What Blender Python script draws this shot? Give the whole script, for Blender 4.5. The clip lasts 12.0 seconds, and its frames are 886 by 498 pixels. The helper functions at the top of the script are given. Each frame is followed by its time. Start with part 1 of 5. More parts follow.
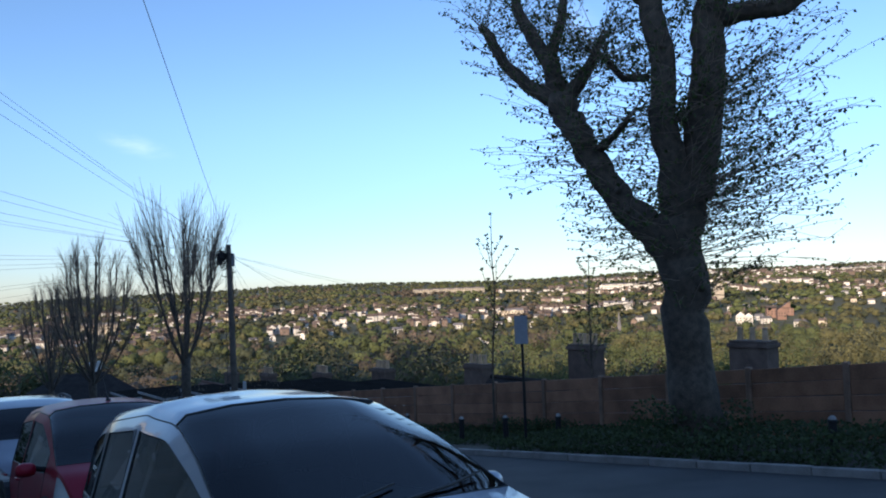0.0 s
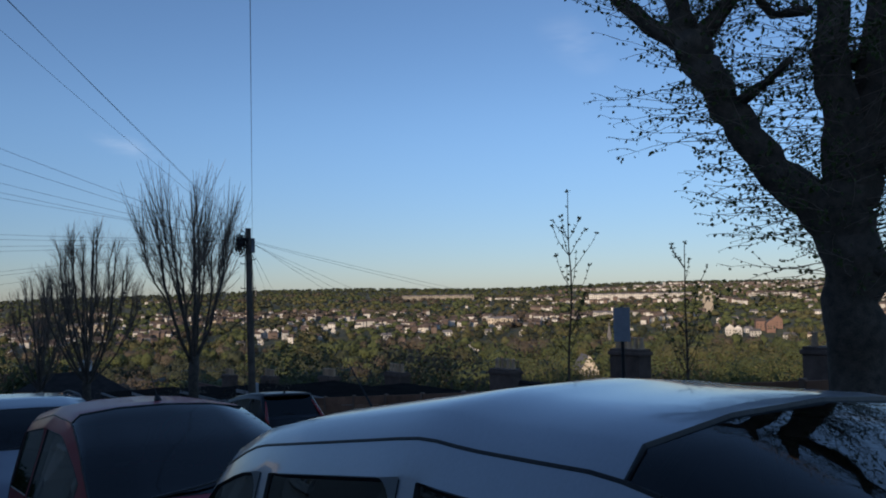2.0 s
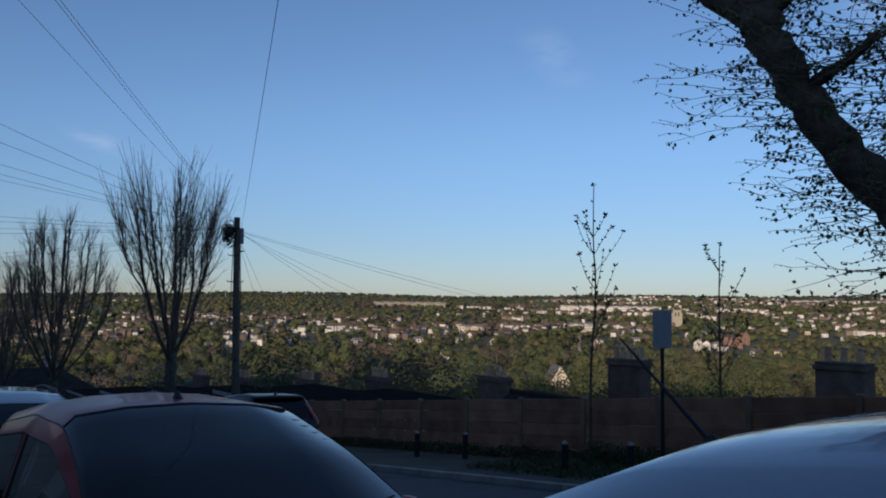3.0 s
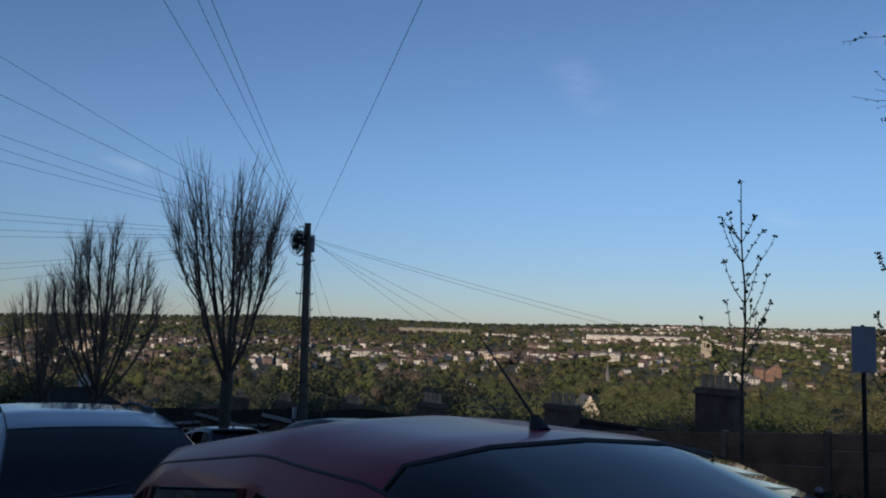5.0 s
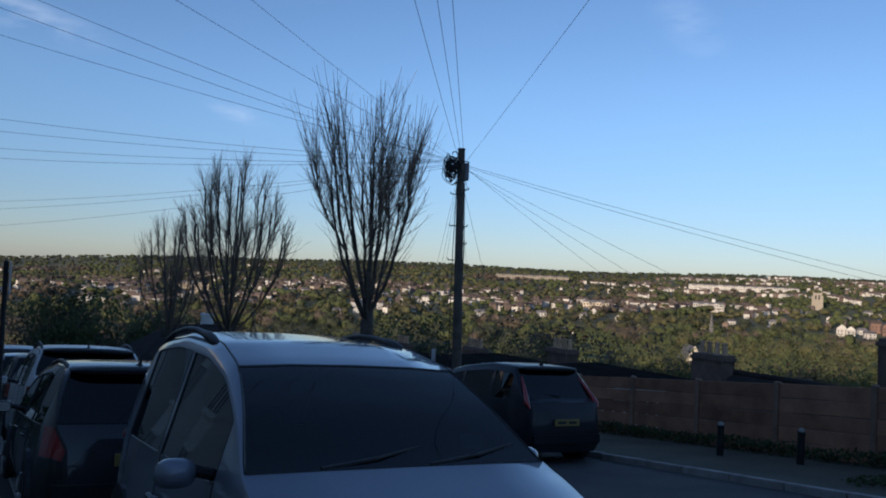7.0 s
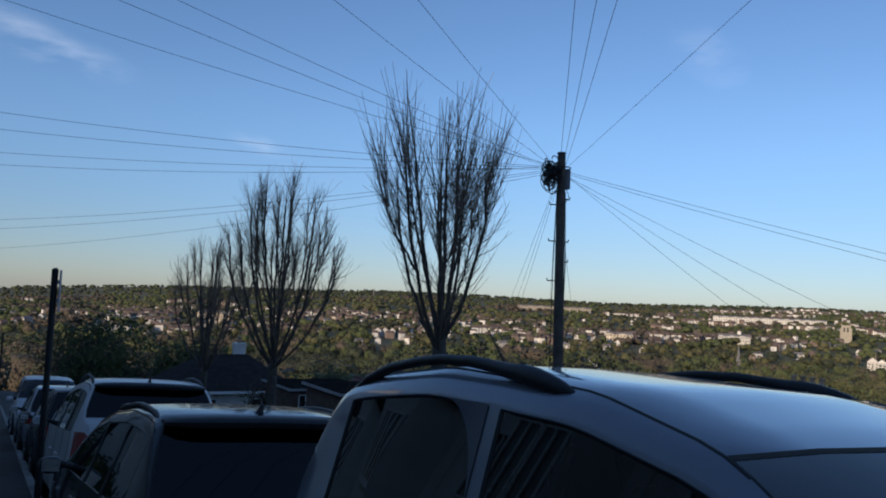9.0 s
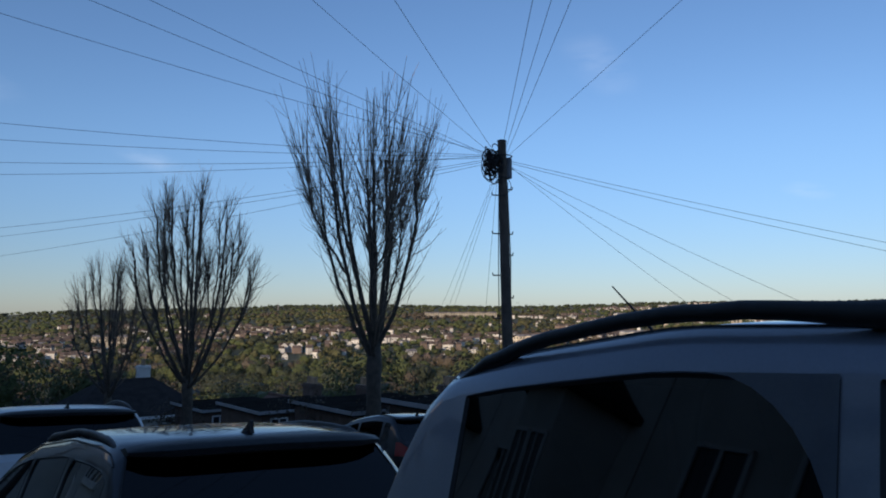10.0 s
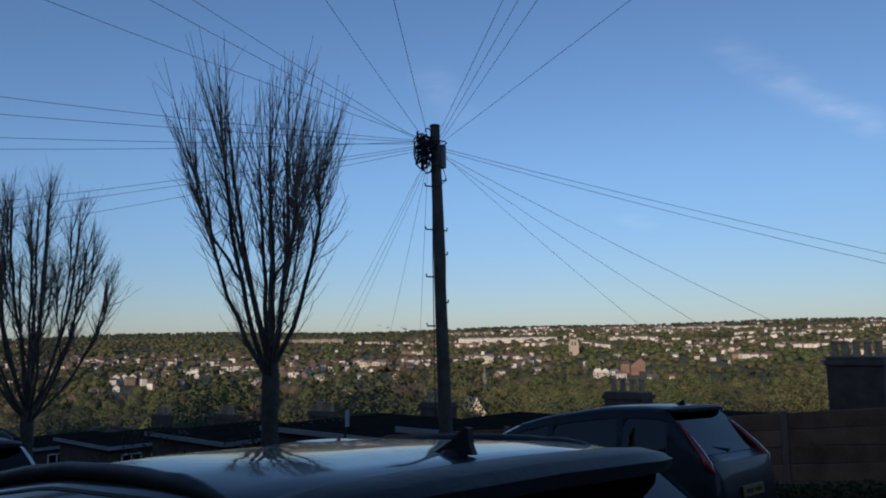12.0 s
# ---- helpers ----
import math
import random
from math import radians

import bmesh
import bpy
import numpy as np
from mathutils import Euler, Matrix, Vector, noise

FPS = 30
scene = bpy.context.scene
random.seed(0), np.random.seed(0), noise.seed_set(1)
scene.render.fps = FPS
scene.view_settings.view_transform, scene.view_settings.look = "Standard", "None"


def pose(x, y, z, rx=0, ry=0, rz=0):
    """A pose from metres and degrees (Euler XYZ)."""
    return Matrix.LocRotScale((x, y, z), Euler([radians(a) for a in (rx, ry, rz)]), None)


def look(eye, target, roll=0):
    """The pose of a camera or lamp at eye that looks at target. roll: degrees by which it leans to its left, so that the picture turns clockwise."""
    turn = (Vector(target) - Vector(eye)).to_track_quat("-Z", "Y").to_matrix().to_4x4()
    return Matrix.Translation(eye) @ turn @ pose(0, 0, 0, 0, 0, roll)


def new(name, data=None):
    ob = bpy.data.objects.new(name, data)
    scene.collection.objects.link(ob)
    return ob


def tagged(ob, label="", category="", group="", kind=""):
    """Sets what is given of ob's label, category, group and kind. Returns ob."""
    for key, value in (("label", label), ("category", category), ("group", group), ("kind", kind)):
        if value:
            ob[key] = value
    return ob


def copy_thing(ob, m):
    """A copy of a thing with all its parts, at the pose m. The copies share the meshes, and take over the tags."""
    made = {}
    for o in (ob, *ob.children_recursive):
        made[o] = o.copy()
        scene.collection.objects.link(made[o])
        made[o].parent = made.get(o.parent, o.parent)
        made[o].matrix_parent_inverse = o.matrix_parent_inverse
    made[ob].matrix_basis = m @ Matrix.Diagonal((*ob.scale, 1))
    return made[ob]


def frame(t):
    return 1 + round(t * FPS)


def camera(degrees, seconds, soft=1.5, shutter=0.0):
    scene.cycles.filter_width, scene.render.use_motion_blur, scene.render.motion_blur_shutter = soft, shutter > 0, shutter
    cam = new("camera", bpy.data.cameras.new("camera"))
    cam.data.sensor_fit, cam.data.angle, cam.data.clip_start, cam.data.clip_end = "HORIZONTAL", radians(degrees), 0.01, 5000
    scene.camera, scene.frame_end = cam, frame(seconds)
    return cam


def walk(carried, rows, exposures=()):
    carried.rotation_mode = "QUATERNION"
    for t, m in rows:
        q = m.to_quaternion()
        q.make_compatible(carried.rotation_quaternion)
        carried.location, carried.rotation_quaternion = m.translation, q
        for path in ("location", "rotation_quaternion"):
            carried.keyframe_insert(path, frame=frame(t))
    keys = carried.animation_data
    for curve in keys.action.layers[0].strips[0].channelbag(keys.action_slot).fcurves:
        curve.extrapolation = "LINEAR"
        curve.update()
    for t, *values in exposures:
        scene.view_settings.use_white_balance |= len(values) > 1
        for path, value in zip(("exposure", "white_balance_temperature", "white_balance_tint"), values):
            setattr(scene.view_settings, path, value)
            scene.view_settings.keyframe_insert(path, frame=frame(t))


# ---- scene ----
cam = camera(57.9, 12.0, 1.9)
walk(cam, [
    (0, pose(-0.502, 0.000, 1.600, 92.90, 2.10, -36.35)),
    (0.5, pose(-0.421, 0.880, 1.517, 93.67, 3.92, -37.01)),
    (1, pose(-0.363, 1.819, 1.409, 96.14, 0.75, -37.41)),
    (1.5, pose(-0.235, 2.661, 1.297, 95.18, 3.76, -35.48)),
    (2, pose(-0.122, 3.522, 1.224, 93.38, 1.02, -37.16)),
    (2.5, pose(0.028, 4.318, 1.142, 92.89, -0.14, -37.77)),
    (2.7, pose(0.064, 4.692, 1.096, 93.43, -0.64, -38.31)),
    (4.3, pose(0.226, 7.152, 0.837, 93.22, 1.14, -42.41)),
    (4.5, pose(0.229, 7.399, 0.815, 93.20, 1.20, -37.29)),
    (5, pose(0.202, 8.075, 0.747, 95.75, -1.69, -37.46)),
    (5.5, pose(0.162, 8.586, 0.663, 95.49, -2.22, -29.67)),
    (6, pose(0.141, 9.294, 0.605, 93.31, -4.54, -30.30)),
    (6.5, pose(0.119, 10.053, 0.534, 92.76, -2.44, -26.04)),
    (7, pose(0.097, 10.696, 0.449, 91.69, -2.55, -30.56)),
    (7.5, pose(0.149, 11.500, 0.388, 92.23, -1.68, -26.69)),
    (7.7, pose(0.145, 11.803, 0.358, 92.73, -3.95, -28.04)),
    (9.5, pose(-0.011, 14.351, 0.114, 94.25, -0.99, -30.75)),
    (10, pose(-0.008, 14.989, 0.010, 94.64, 0.21, -35.72)),
    (10.5, pose(-0.017, 15.647, -0.045, 96.68, 1.06, -31.55)),
    (11, pose(-0.007, 16.310, -0.124, 95.06, 1.75, -38.82)),
    (11.5, pose(-0.011, 16.841, -0.194, 95.40, 0.62, -37.45)),
    (12, pose(0.135, 17.512, -0.300, 96.39, 0.97, -46.65)),
], [(0, 1.22, 6190, 12), (0.5, 0.62, 6190, 12), (0.9, 0.52, 6190, 12), (1.5, 0.34, 6190, 12), (4.5, 0.14, 6110, 12), (5.5, 0.04, 6110, 12), (6.5, 0.34, 6110, 12), (7.5, 0.54, 6110, 12), (9.5, 0.39, 6110, 12), (11.5, 0.24, 6110, 12), (12, 0.12, 6110, 12)])

# ---------------------------------------------------------------- sky, sun
SUN_EL, SUN_AZ = 10.0, 243.0      # degrees; azimuth clockwise from +y
world = bpy.data.worlds.new("sky")
scene.world = world
world.use_nodes = True
wn, wl = world.node_tree.nodes, world.node_tree.links
sky = wn.new("ShaderNodeTexSky")
sky.sky_type, sky.sun_disc = "NISHITA", False
sky.sun_elevation, sky.sun_rotation = radians(SUN_EL + 7.5), radians(SUN_AZ)
sky.air_density, sky.dust_density, sky.ozone_density, sky.altitude = 0.90, 0.3, 3.6, 60
# a few thin wisps of high cloud: bearing, height, half length, half width, tilt (degrees), strength
tc, mp = wn.new("ShaderNodeTexCoord"), wn.new("ShaderNodeMapping")
mp.inputs["Scale"].default_value = (3.0, 3.0, 11.0)
wl.new(tc.outputs["Generated"], mp.inputs["Vector"])
cn = wn.new("ShaderNodeTexNoise")
cn.inputs["Scale"].default_value, cn.inputs["Detail"].default_value = 5.0, 7.0
wl.new(mp.outputs["Vector"], cn.inputs["Vector"])
cr = wn.new("ShaderNodeMapRange")
cr.inputs["From Min"].default_value, cr.inputs["From Max"].default_value = 0.36, 0.68
wl.new(cn.outputs["Fac"], cr.inputs["Value"])
cover = None
for az, el, long, wide, tilt, amount in ((2.8, 14.6, 5.5, 1.5, 9, 0.21), (-1.5, 16.5, 6.0, 1.2, 14, 0.16), (15.6, 10.3, 3.0, 0.9, 14, 0.22), (47.0, 17.3, 4.0, 2.0, 40, 0.09),
                                         (60.5, 7.9, 2.0, 0.7, 12, 0.22), (74.6, 13.6, 4.5, 1.3, 30, 0.17), (70.0, 16.8, 7.0, 1.6, 35, 0.12)):
    e, z = radians(az), radians(el)
    spot = wn.new("ShaderNodeMapping")
    spot.vector_type = "TEXTURE"
    spot.inputs["Location"].default_value = (math.sin(e) * math.cos(z), math.cos(e) * math.cos(z), math.sin(z))
    spot.inputs["Rotation"].default_value = (0, radians(tilt), -e)
    spot.inputs["Scale"].default_value = (radians(long), 0.5, radians(wide))
    wl.new(tc.outputs["Generated"], spot.inputs["Vector"])
    far = wn.new("ShaderNodeVectorMath")
    far.operation = "LENGTH"
    wl.new(spot.outputs["Vector"], far.inputs[0])
    fade = wn.new("ShaderNodeMapRange")
    fade.interpolation_type = "SMOOTHSTEP"
    fade.inputs["To Min"].default_value, fade.inputs["To Max"].default_value = amount, 0.0
    wl.new(far.outputs["Value"], fade.inputs["Value"])
    if cover is None:
        cover = fade.outputs["Result"]
    else:
        more = wn.new("ShaderNodeMath")
        wl.new(cover, more.inputs[0])
        wl.new(fade.outputs["Result"], more.inputs[1])
        cover = more.outputs[0]
wisp = wn.new("ShaderNodeMath")
wisp.operation = "MULTIPLY"
wl.new(cover, wisp.inputs[0])
wl.new(cr.outputs["Result"], wisp.inputs[1])
cm = wn.new("ShaderNodeMix")
cm.data_type = "RGBA"
cm.inputs["B"].default_value = (9.0, 9.2, 9.6, 1)
wl.new(wisp.outputs[0], cm.inputs["Factor"])
wl.new(sky.outputs["Color"], cm.inputs["A"])
# painted haze: sky colour multiplied darker and greyer towards the horizon
sx = wn.new("ShaderNodeSeparateXYZ")
wl.new(tc.outputs["Generated"], sx.inputs["Vector"])
hz = wn.new("ShaderNodeMapRange")
hz.interpolation_type = "SMOOTHSTEP"
hz.inputs["From Min"].default_value, hz.inputs["From Max"].default_value = 0.0, 0.24
hz.inputs["To Min"].default_value, hz.inputs["To Max"].default_value = 1.0, 0.0
wl.new(sx.outputs["Z"], hz.inputs["Value"])
hm = wn.new("ShaderNodeMix")
hm.data_type, hm.blend_type = "RGBA", "MULTIPLY"
hm.inputs["B"].default_value = (0.69, 0.675, 0.73, 1)
wl.new(hz.outputs["Result"], hm.inputs["Factor"])
wl.new(cm.outputs["Result"], hm.inputs["A"])
bg = wn["Background"]
wl.new(hm.outputs["Result"], bg.inputs["Color"])
bg.inputs["Strength"].default_value = 0.10

sun_from = Vector((math.sin(radians(SUN_AZ)) * math.cos(radians(SUN_EL)), math.cos(radians(SUN_AZ)) * math.cos(radians(SUN_EL)), math.sin(radians(SUN_EL))))
sun = new("sun", bpy.data.lights.new("sun", "SUN"))
sun.data.energy, sun.data.angle, sun.data.color = 3.3, radians(0.6), (1.0, 0.78, 0.54)
sun.matrix_world = look(sun_from * 80, (0, 0, 0))


# ---------------------------------------------------------------- materials
def mat(name, col, rough=0.7, metal=0.0, vary=0.25, scale=6.0, bump=0.15, fine=60.0, coat=0.0, col2=None, rnd=0.0, spec=0.5, thin=0.0):
    """Principled surface with two scales of variation, fine relief and, with rnd, a shade of its own for every object or island."""
    m = bpy.data.materials.new(name)
    m.use_nodes = True
    n, l = m.node_tree.nodes, m.node_tree.links
    p = n["Principled BSDF"]
    p.inputs["Roughness"].default_value, p.inputs["Metallic"].default_value = rough, metal
    p.inputs["Coat Weight"].default_value, p.inputs["Coat Roughness"].default_value = coat, 0.04
    p.inputs["Specular IOR Level"].default_value = spec
    co = n.new("ShaderNodeTexCoord")
    a, b = n.new("ShaderNodeTexNoise"), n.new("ShaderNodeTexNoise")
    a.inputs["Scale"].default_value, a.inputs["Detail"].default_value = scale, 5
    b.inputs["Scale"].default_value, b.inputs["Detail"].default_value = fine, 3
    l.new(co.outputs["Object"], a.inputs["Vector"])
    l.new(co.outputs["Object"], b.inputs["Vector"])
    mix = n.new("ShaderNodeMix")
    mix.data_type = "RGBA"
    c2 = col2 or tuple(c * (1 - vary) for c in col)
    c1 = tuple(min(1, c * (1 + vary * 0.6)) for c in col) if col2 is None else col
    mix.inputs["A"].default_value, mix.inputs["B"].default_value = (*c2, 1), (*c1, 1)
    add = n.new("ShaderNodeMath")
    add.operation = "MULTIPLY_ADD"
    l.new(b.outputs["Fac"], add.inputs[0])
    add.inputs[1].default_value = 0.5
    l.new(a.outputs["Fac"], add.inputs[2])
    ramp = n.new("ShaderNodeMapRange")
    ramp.inputs["From Min"].default_value, ramp.inputs["From Max"].default_value = 0.5, 1.0
    l.new(add.outputs[0], ramp.inputs["Value"])
    l.new(ramp.outputs["Result"], mix.inputs["Factor"])
    out = mix.outputs["Result"]
    if rnd:
        info = n.new("ShaderNodeObjectInfo")
        geo = n.new("ShaderNodeNewGeometry")
        s = n.new("ShaderNodeMath")
        l.new(info.outputs["Random"], s.inputs[0])
        l.new(geo.outputs["Random Per Island"], s.inputs[1])
        fr = n.new("ShaderNodeMath")
        fr.operation = "FRACT"
        l.new(s.outputs[0], fr.inputs[0])
        vr = n.new("ShaderNodeMapRange")
        vr.inputs["To Min"].default_value, vr.inputs["To Max"].default_value = 1 - rnd, 1 + rnd
        l.new(fr.outputs[0], vr.inputs["Value"])
        hs = n.new("ShaderNodeHueSaturation")
        l.new(vr.outputs["Result"], hs.inputs["Value"])
        l.new(out, hs.inputs["Color"])
        out = hs.outputs["Color"]
    l.new(out, p.inputs["Base Color"])
    if bump:
        bp = n.new("ShaderNodeBump")
        bp.inputs["Strength"].default_value, bp.inputs["Distance"].default_value = bump, 0.02
        l.new(add.outputs[0], bp.inputs["Height"])
        l.new(bp.outputs["Normal"], p.inputs["Normal"])
    if thin:
        # leaves let part of the light through
        tl, mx = n.new("ShaderNodeBsdfTranslucent"), n.new("ShaderNodeMixShader")
        l.new(out, tl.inputs["Color"])
        mx.inputs[0].default_value = thin
        l.new(p.outputs[0], mx.inputs[1])
        l.new(tl.outputs[0], mx.inputs[2])
        l.new(mx.outputs[0], n["Material Output"].inputs["Surface"])
    return m


def glass_mat(name, tint, rough=0.02):
    """Tinted pane: clear tint behind a real reflecting skin."""
    m = bpy.data.materials.new(name)
    m.use_nodes = True
    n, l = m.node_tree.nodes, m.node_tree.links
    n.remove(n["Principled BSDF"])
    tr, gl, fr, mx = (n.new(k) for k in ("ShaderNodeBsdfTransparent", "ShaderNodeBsdfGlossy", "ShaderNodeFresnel", "ShaderNodeMixShader"))
    tr.inputs["Color"].default_value = (*tint, 1)
    gl.inputs["Roughness"].default_value = rough
    fr.inputs["IOR"].default_value = 1.62
    l.new(fr.outputs[0], mx.inputs[0])
    l.new(tr.outputs[0], mx.inputs[1])
    l.new(gl.outputs[0], mx.inputs[2])
    l.new(mx.outputs[0], n["Material Output"].inputs["Surface"])
    return m


M = {}
M["asphalt"] = mat("asphalt", (0.055, 0.054, 0.055), 0.85, vary=0.45, scale=0.9, bump=0.4, fine=90)
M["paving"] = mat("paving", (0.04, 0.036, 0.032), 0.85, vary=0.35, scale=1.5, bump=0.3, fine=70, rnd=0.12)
M["kerb"] = mat("kerb", (0.27, 0.26, 0.24), 0.8, vary=0.35, scale=3, bump=0.3, rnd=0.12)
M["soil"] = mat("soil", (0.085, 0.074, 0.05), 0.95, vary=0.5, scale=0.7, bump=0.6, fine=30)
M["hill"] = mat("hill", (0.115, 0.11, 0.035), 0.95, scale=0.012, bump=0.0, fine=0.09, col2=(0.05, 0.05, 0.028))
M["bark"] = mat("bark", (0.10, 0.08, 0.06), 0.95, vary=0.55, scale=7, bump=0.9, fine=38)
M["bark_pale"] = mat("bark_pale", (0.088, 0.073, 0.058), 0.9, vary=0.4, scale=6, bump=0.6, fine=40)
M["twig"] = mat("twig", (0.20, 0.15, 0.11), 0.85, vary=0.3, scale=9, bump=0.2)
M["leaf"] = mat("leaf", (0.07, 0.10, 0.025), 0.6, vary=0.4, scale=9, bump=0.0, rnd=0.35, thin=0.35)
M["leaf_young"] = mat("leaf_young", (0.12, 0.14, 0.04), 0.6, vary=0.35, scale=9, bump=0.0, rnd=0.35, thin=0.35)
M["hedge"] = mat("hedge", (0.06, 0.085, 0.03), 0.7, vary=0.4, scale=4, bump=0.0, rnd=0.4, thin=0.35)
M["wood_green"] = mat("wood_green", (0.080, 0.096, 0.033), 0.9, vary=0.35, scale=0.045, bump=0.0, fine=0.12, rnd=0.12, thin=0.12)
M["wood_olive"] = mat("wood_olive", (0.104, 0.099, 0.041), 0.9, vary=0.35, scale=0.045, bump=0.0, fine=0.12, rnd=0.12, thin=0.12)
M["wood_brown"] = mat("wood_brown", (0.098, 0.078, 0.054), 0.9, vary=0.35, scale=0.045, bump=0.0, fine=0.12, rnd=0.12, thin=0.12)
M["wood_dark"] = mat("wood_dark", (0.046, 0.054, 0.029), 0.9, vary=0.35, scale=0.045, bump=0.0, fine=0.12, rnd=0.12, thin=0.12)
M["pole_wood"] = mat("pole_wood", (0.12, 0.098, 0.078), 0.9, vary=0.45, scale=5, bump=0.5, fine=45)
M["iron"] = mat("iron", (0.02, 0.021, 0.023), 0.5, 0.3, vary=0.4, scale=12, bump=0.15)
M["grey_metal"] = mat("grey_metal", (0.30, 0.31, 0.32), 0.45, 0.7, vary=0.25, scale=9, bump=0.08)
M["box_grey"] = mat("box_grey", (0.17, 0.18, 0.20), 0.6, vary=0.25, scale=8, bump=0.05)
M["cable"] = mat("cable", (0.02, 0.02, 0.02), 0.6, vary=0.2)
M["sign_face"] = mat("sign_face", (0.36, 0.38, 0.41), 0.4, 0.2, vary=0.2, scale=8, bump=0.03)
M["concrete"] = mat("concrete", (0.25, 0.16, 0.11), 0.9, vary=0.35, scale=3, bump=0.35, fine=50, rnd=0.12)
M["gravel_board"] = mat("gravel_board", (0.30, 0.155, 0.09), 0.9, vary=0.4, scale=2.2, bump=0.35, fine=40, rnd=0.22)
M["brick"] = mat("brick", (0.22, 0.11, 0.075), 0.9, vary=0.4, scale=2.5, bump=0.4, fine=30, rnd=0.18)
M["brick_dark"] = mat("brick_dark", (0.13, 0.09, 0.07), 0.9, vary=0.4, scale=2.5, bump=0.4, fine=30, rnd=0.15)
M["render"] = mat("render", (0.66, 0.64, 0.60), 0.85, vary=0.15, scale=1.2, bump=0.15, fine=40, rnd=0.1)
M["render_grey"] = mat("render_grey", (0.34, 0.34, 0.34), 0.85, vary=0.2, scale=1.2, bump=0.15, fine=40, rnd=0.1)
M["white_paint"] = mat("white_paint", (0.78, 0.78, 0.76), 0.5, vary=0.1, scale=4, bump=0.05)
M["far_white"] = mat("far_white", (0.56, 0.53, 0.48), 0.85, vary=0.12, scale=0.2, bump=0.0, fine=2, rnd=0.2)
M["far_cream"] = mat("far_cream", (0.55, 0.47, 0.36), 0.85, vary=0.15, scale=0.2, bump=0.0, fine=2, rnd=0.15)
M["far_stone"] = mat("far_stone", (0.33, 0.29, 0.23), 0.9, vary=0.2, scale=0.3, bump=0.0, fine=2)
M["far_brick"] = mat("far_brick", (0.17, 0.125, 0.10), 0.85, vary=0.2, scale=0.2, bump=0.0, fine=2, rnd=0.25)
M["villa_brick"] = mat("villa_brick", (0.20, 0.12, 0.09), 0.85, vary=0.2, scale=0.2, bump=0.0, fine=2, rnd=0.15)
M["far_roof"] = mat("far_roof", (0.115, 0.085, 0.07), 0.85, vary=0.25, scale=0.2, bump=0.0, fine=2, rnd=0.35)
M["far_slate"] = mat("far_slate", (0.16, 0.15, 0.15), 0.75, vary=0.25, scale=0.2, bump=0.0, fine=2, rnd=0.3)
M["far_pane"] = mat("far_pane", (0.04, 0.045, 0.05), 0.15, vary=0.2, bump=0.0)
M["slate"] = mat("slate", (0.045, 0.04, 0.038), 0.95, vary=0.35, scale=2, bump=0.3, fine=25, rnd=0.2, spec=0.1)
M["tile"] = mat("tile", (0.16, 0.085, 0.06), 0.85, vary=0.35, scale=2, bump=0.3, fine=25, rnd=0.2)
M["lead_roof"] = mat("lead_roof", (0.026, 0.024, 0.022), 1.0, vary=0.4, scale=1.5, bump=0.2, spec=0.0)
M["pot"] = mat("pot", (0.46, 0.31, 0.19), 0.85, vary=0.3, scale=6, bump=0.2, rnd=0.2)
M["house_pane"] = mat("house_pane", (0.02, 0.022, 0.025), 0.06, vary=0.2, bump=0.0)
M["tyre"] = mat("tyre", (0.018, 0.018, 0.018), 0.85, vary=0.3, scale=20, bump=0.25)
M["alloy"] = mat("alloy", (0.42, 0.43, 0.44), 0.35, 0.85, vary=0.2, scale=12, bump=0.05)
M["trim"] = mat("trim", (0.016, 0.016, 0.017), 0.5, vary=0.3, scale=25, bump=0.1)
M["chrome"] = mat("chrome", (0.62, 0.63, 0.65), 0.15, 1.0, vary=0.1, bump=0.0)
M["cabin"] = mat("cabin", (0.025, 0.025, 0.027), 0.85, vary=0.3, scale=15, bump=0.2)
M["lamp_clear"] = mat("lamp_clear", (0.55, 0.57, 0.60), 0.12, 0.4, vary=0.15, bump=0.0, coat=0.8)
M["lamp_red"] = mat("lamp_red", (0.30, 0.012, 0.012), 0.15, vary=0.2, bump=0.0, coat=0.8)
M["plate_white"] = mat("plate_white", (0.70, 0.70, 0.68), 0.5, vary=0.08, bump=0.0)
M["plate_yellow"] = mat("plate_yellow", (0.24, 0.18, 0.05), 0.5, vary=0.08, bump=0.0)
M["paper"] = mat("paper", (0.55, 0.60, 0.60), 0.7, vary=0.1, bump=0.0)


def paint(name, col, metal=0.0, coat=0.32):
    return mat(name, col, 0.4, metal, vary=0.10, scale=1.5, bump=0.01, fine=120, coat=coat, spec=0.3)


M["silver_paint"] = paint("silver_paint", (0.46, 0.49, 0.54), 0.4, 0.8)
M["red_paint"] = paint("red_paint", (0.32, 0.010, 0.03), 0.1, 0.22)
M["grey_paint"] = paint("grey_paint", (0.23, 0.25, 0.295), 0.35, 1.0)
M["black_paint"] = paint("black_paint", (0.014, 0.016, 0.020), 0.1, 0.8)
M["white_car_paint"] = paint("white_car_paint", (0.60, 0.61, 0.62))
M["navy_paint"] = paint("navy_paint", (0.011, 0.013, 0.019), 0.2)
M["glass"] = glass_mat("glass", (0.16, 0.19, 0.20))
M["glass_dark"] = glass_mat("glass_dark", (0.03, 0.035, 0.04))


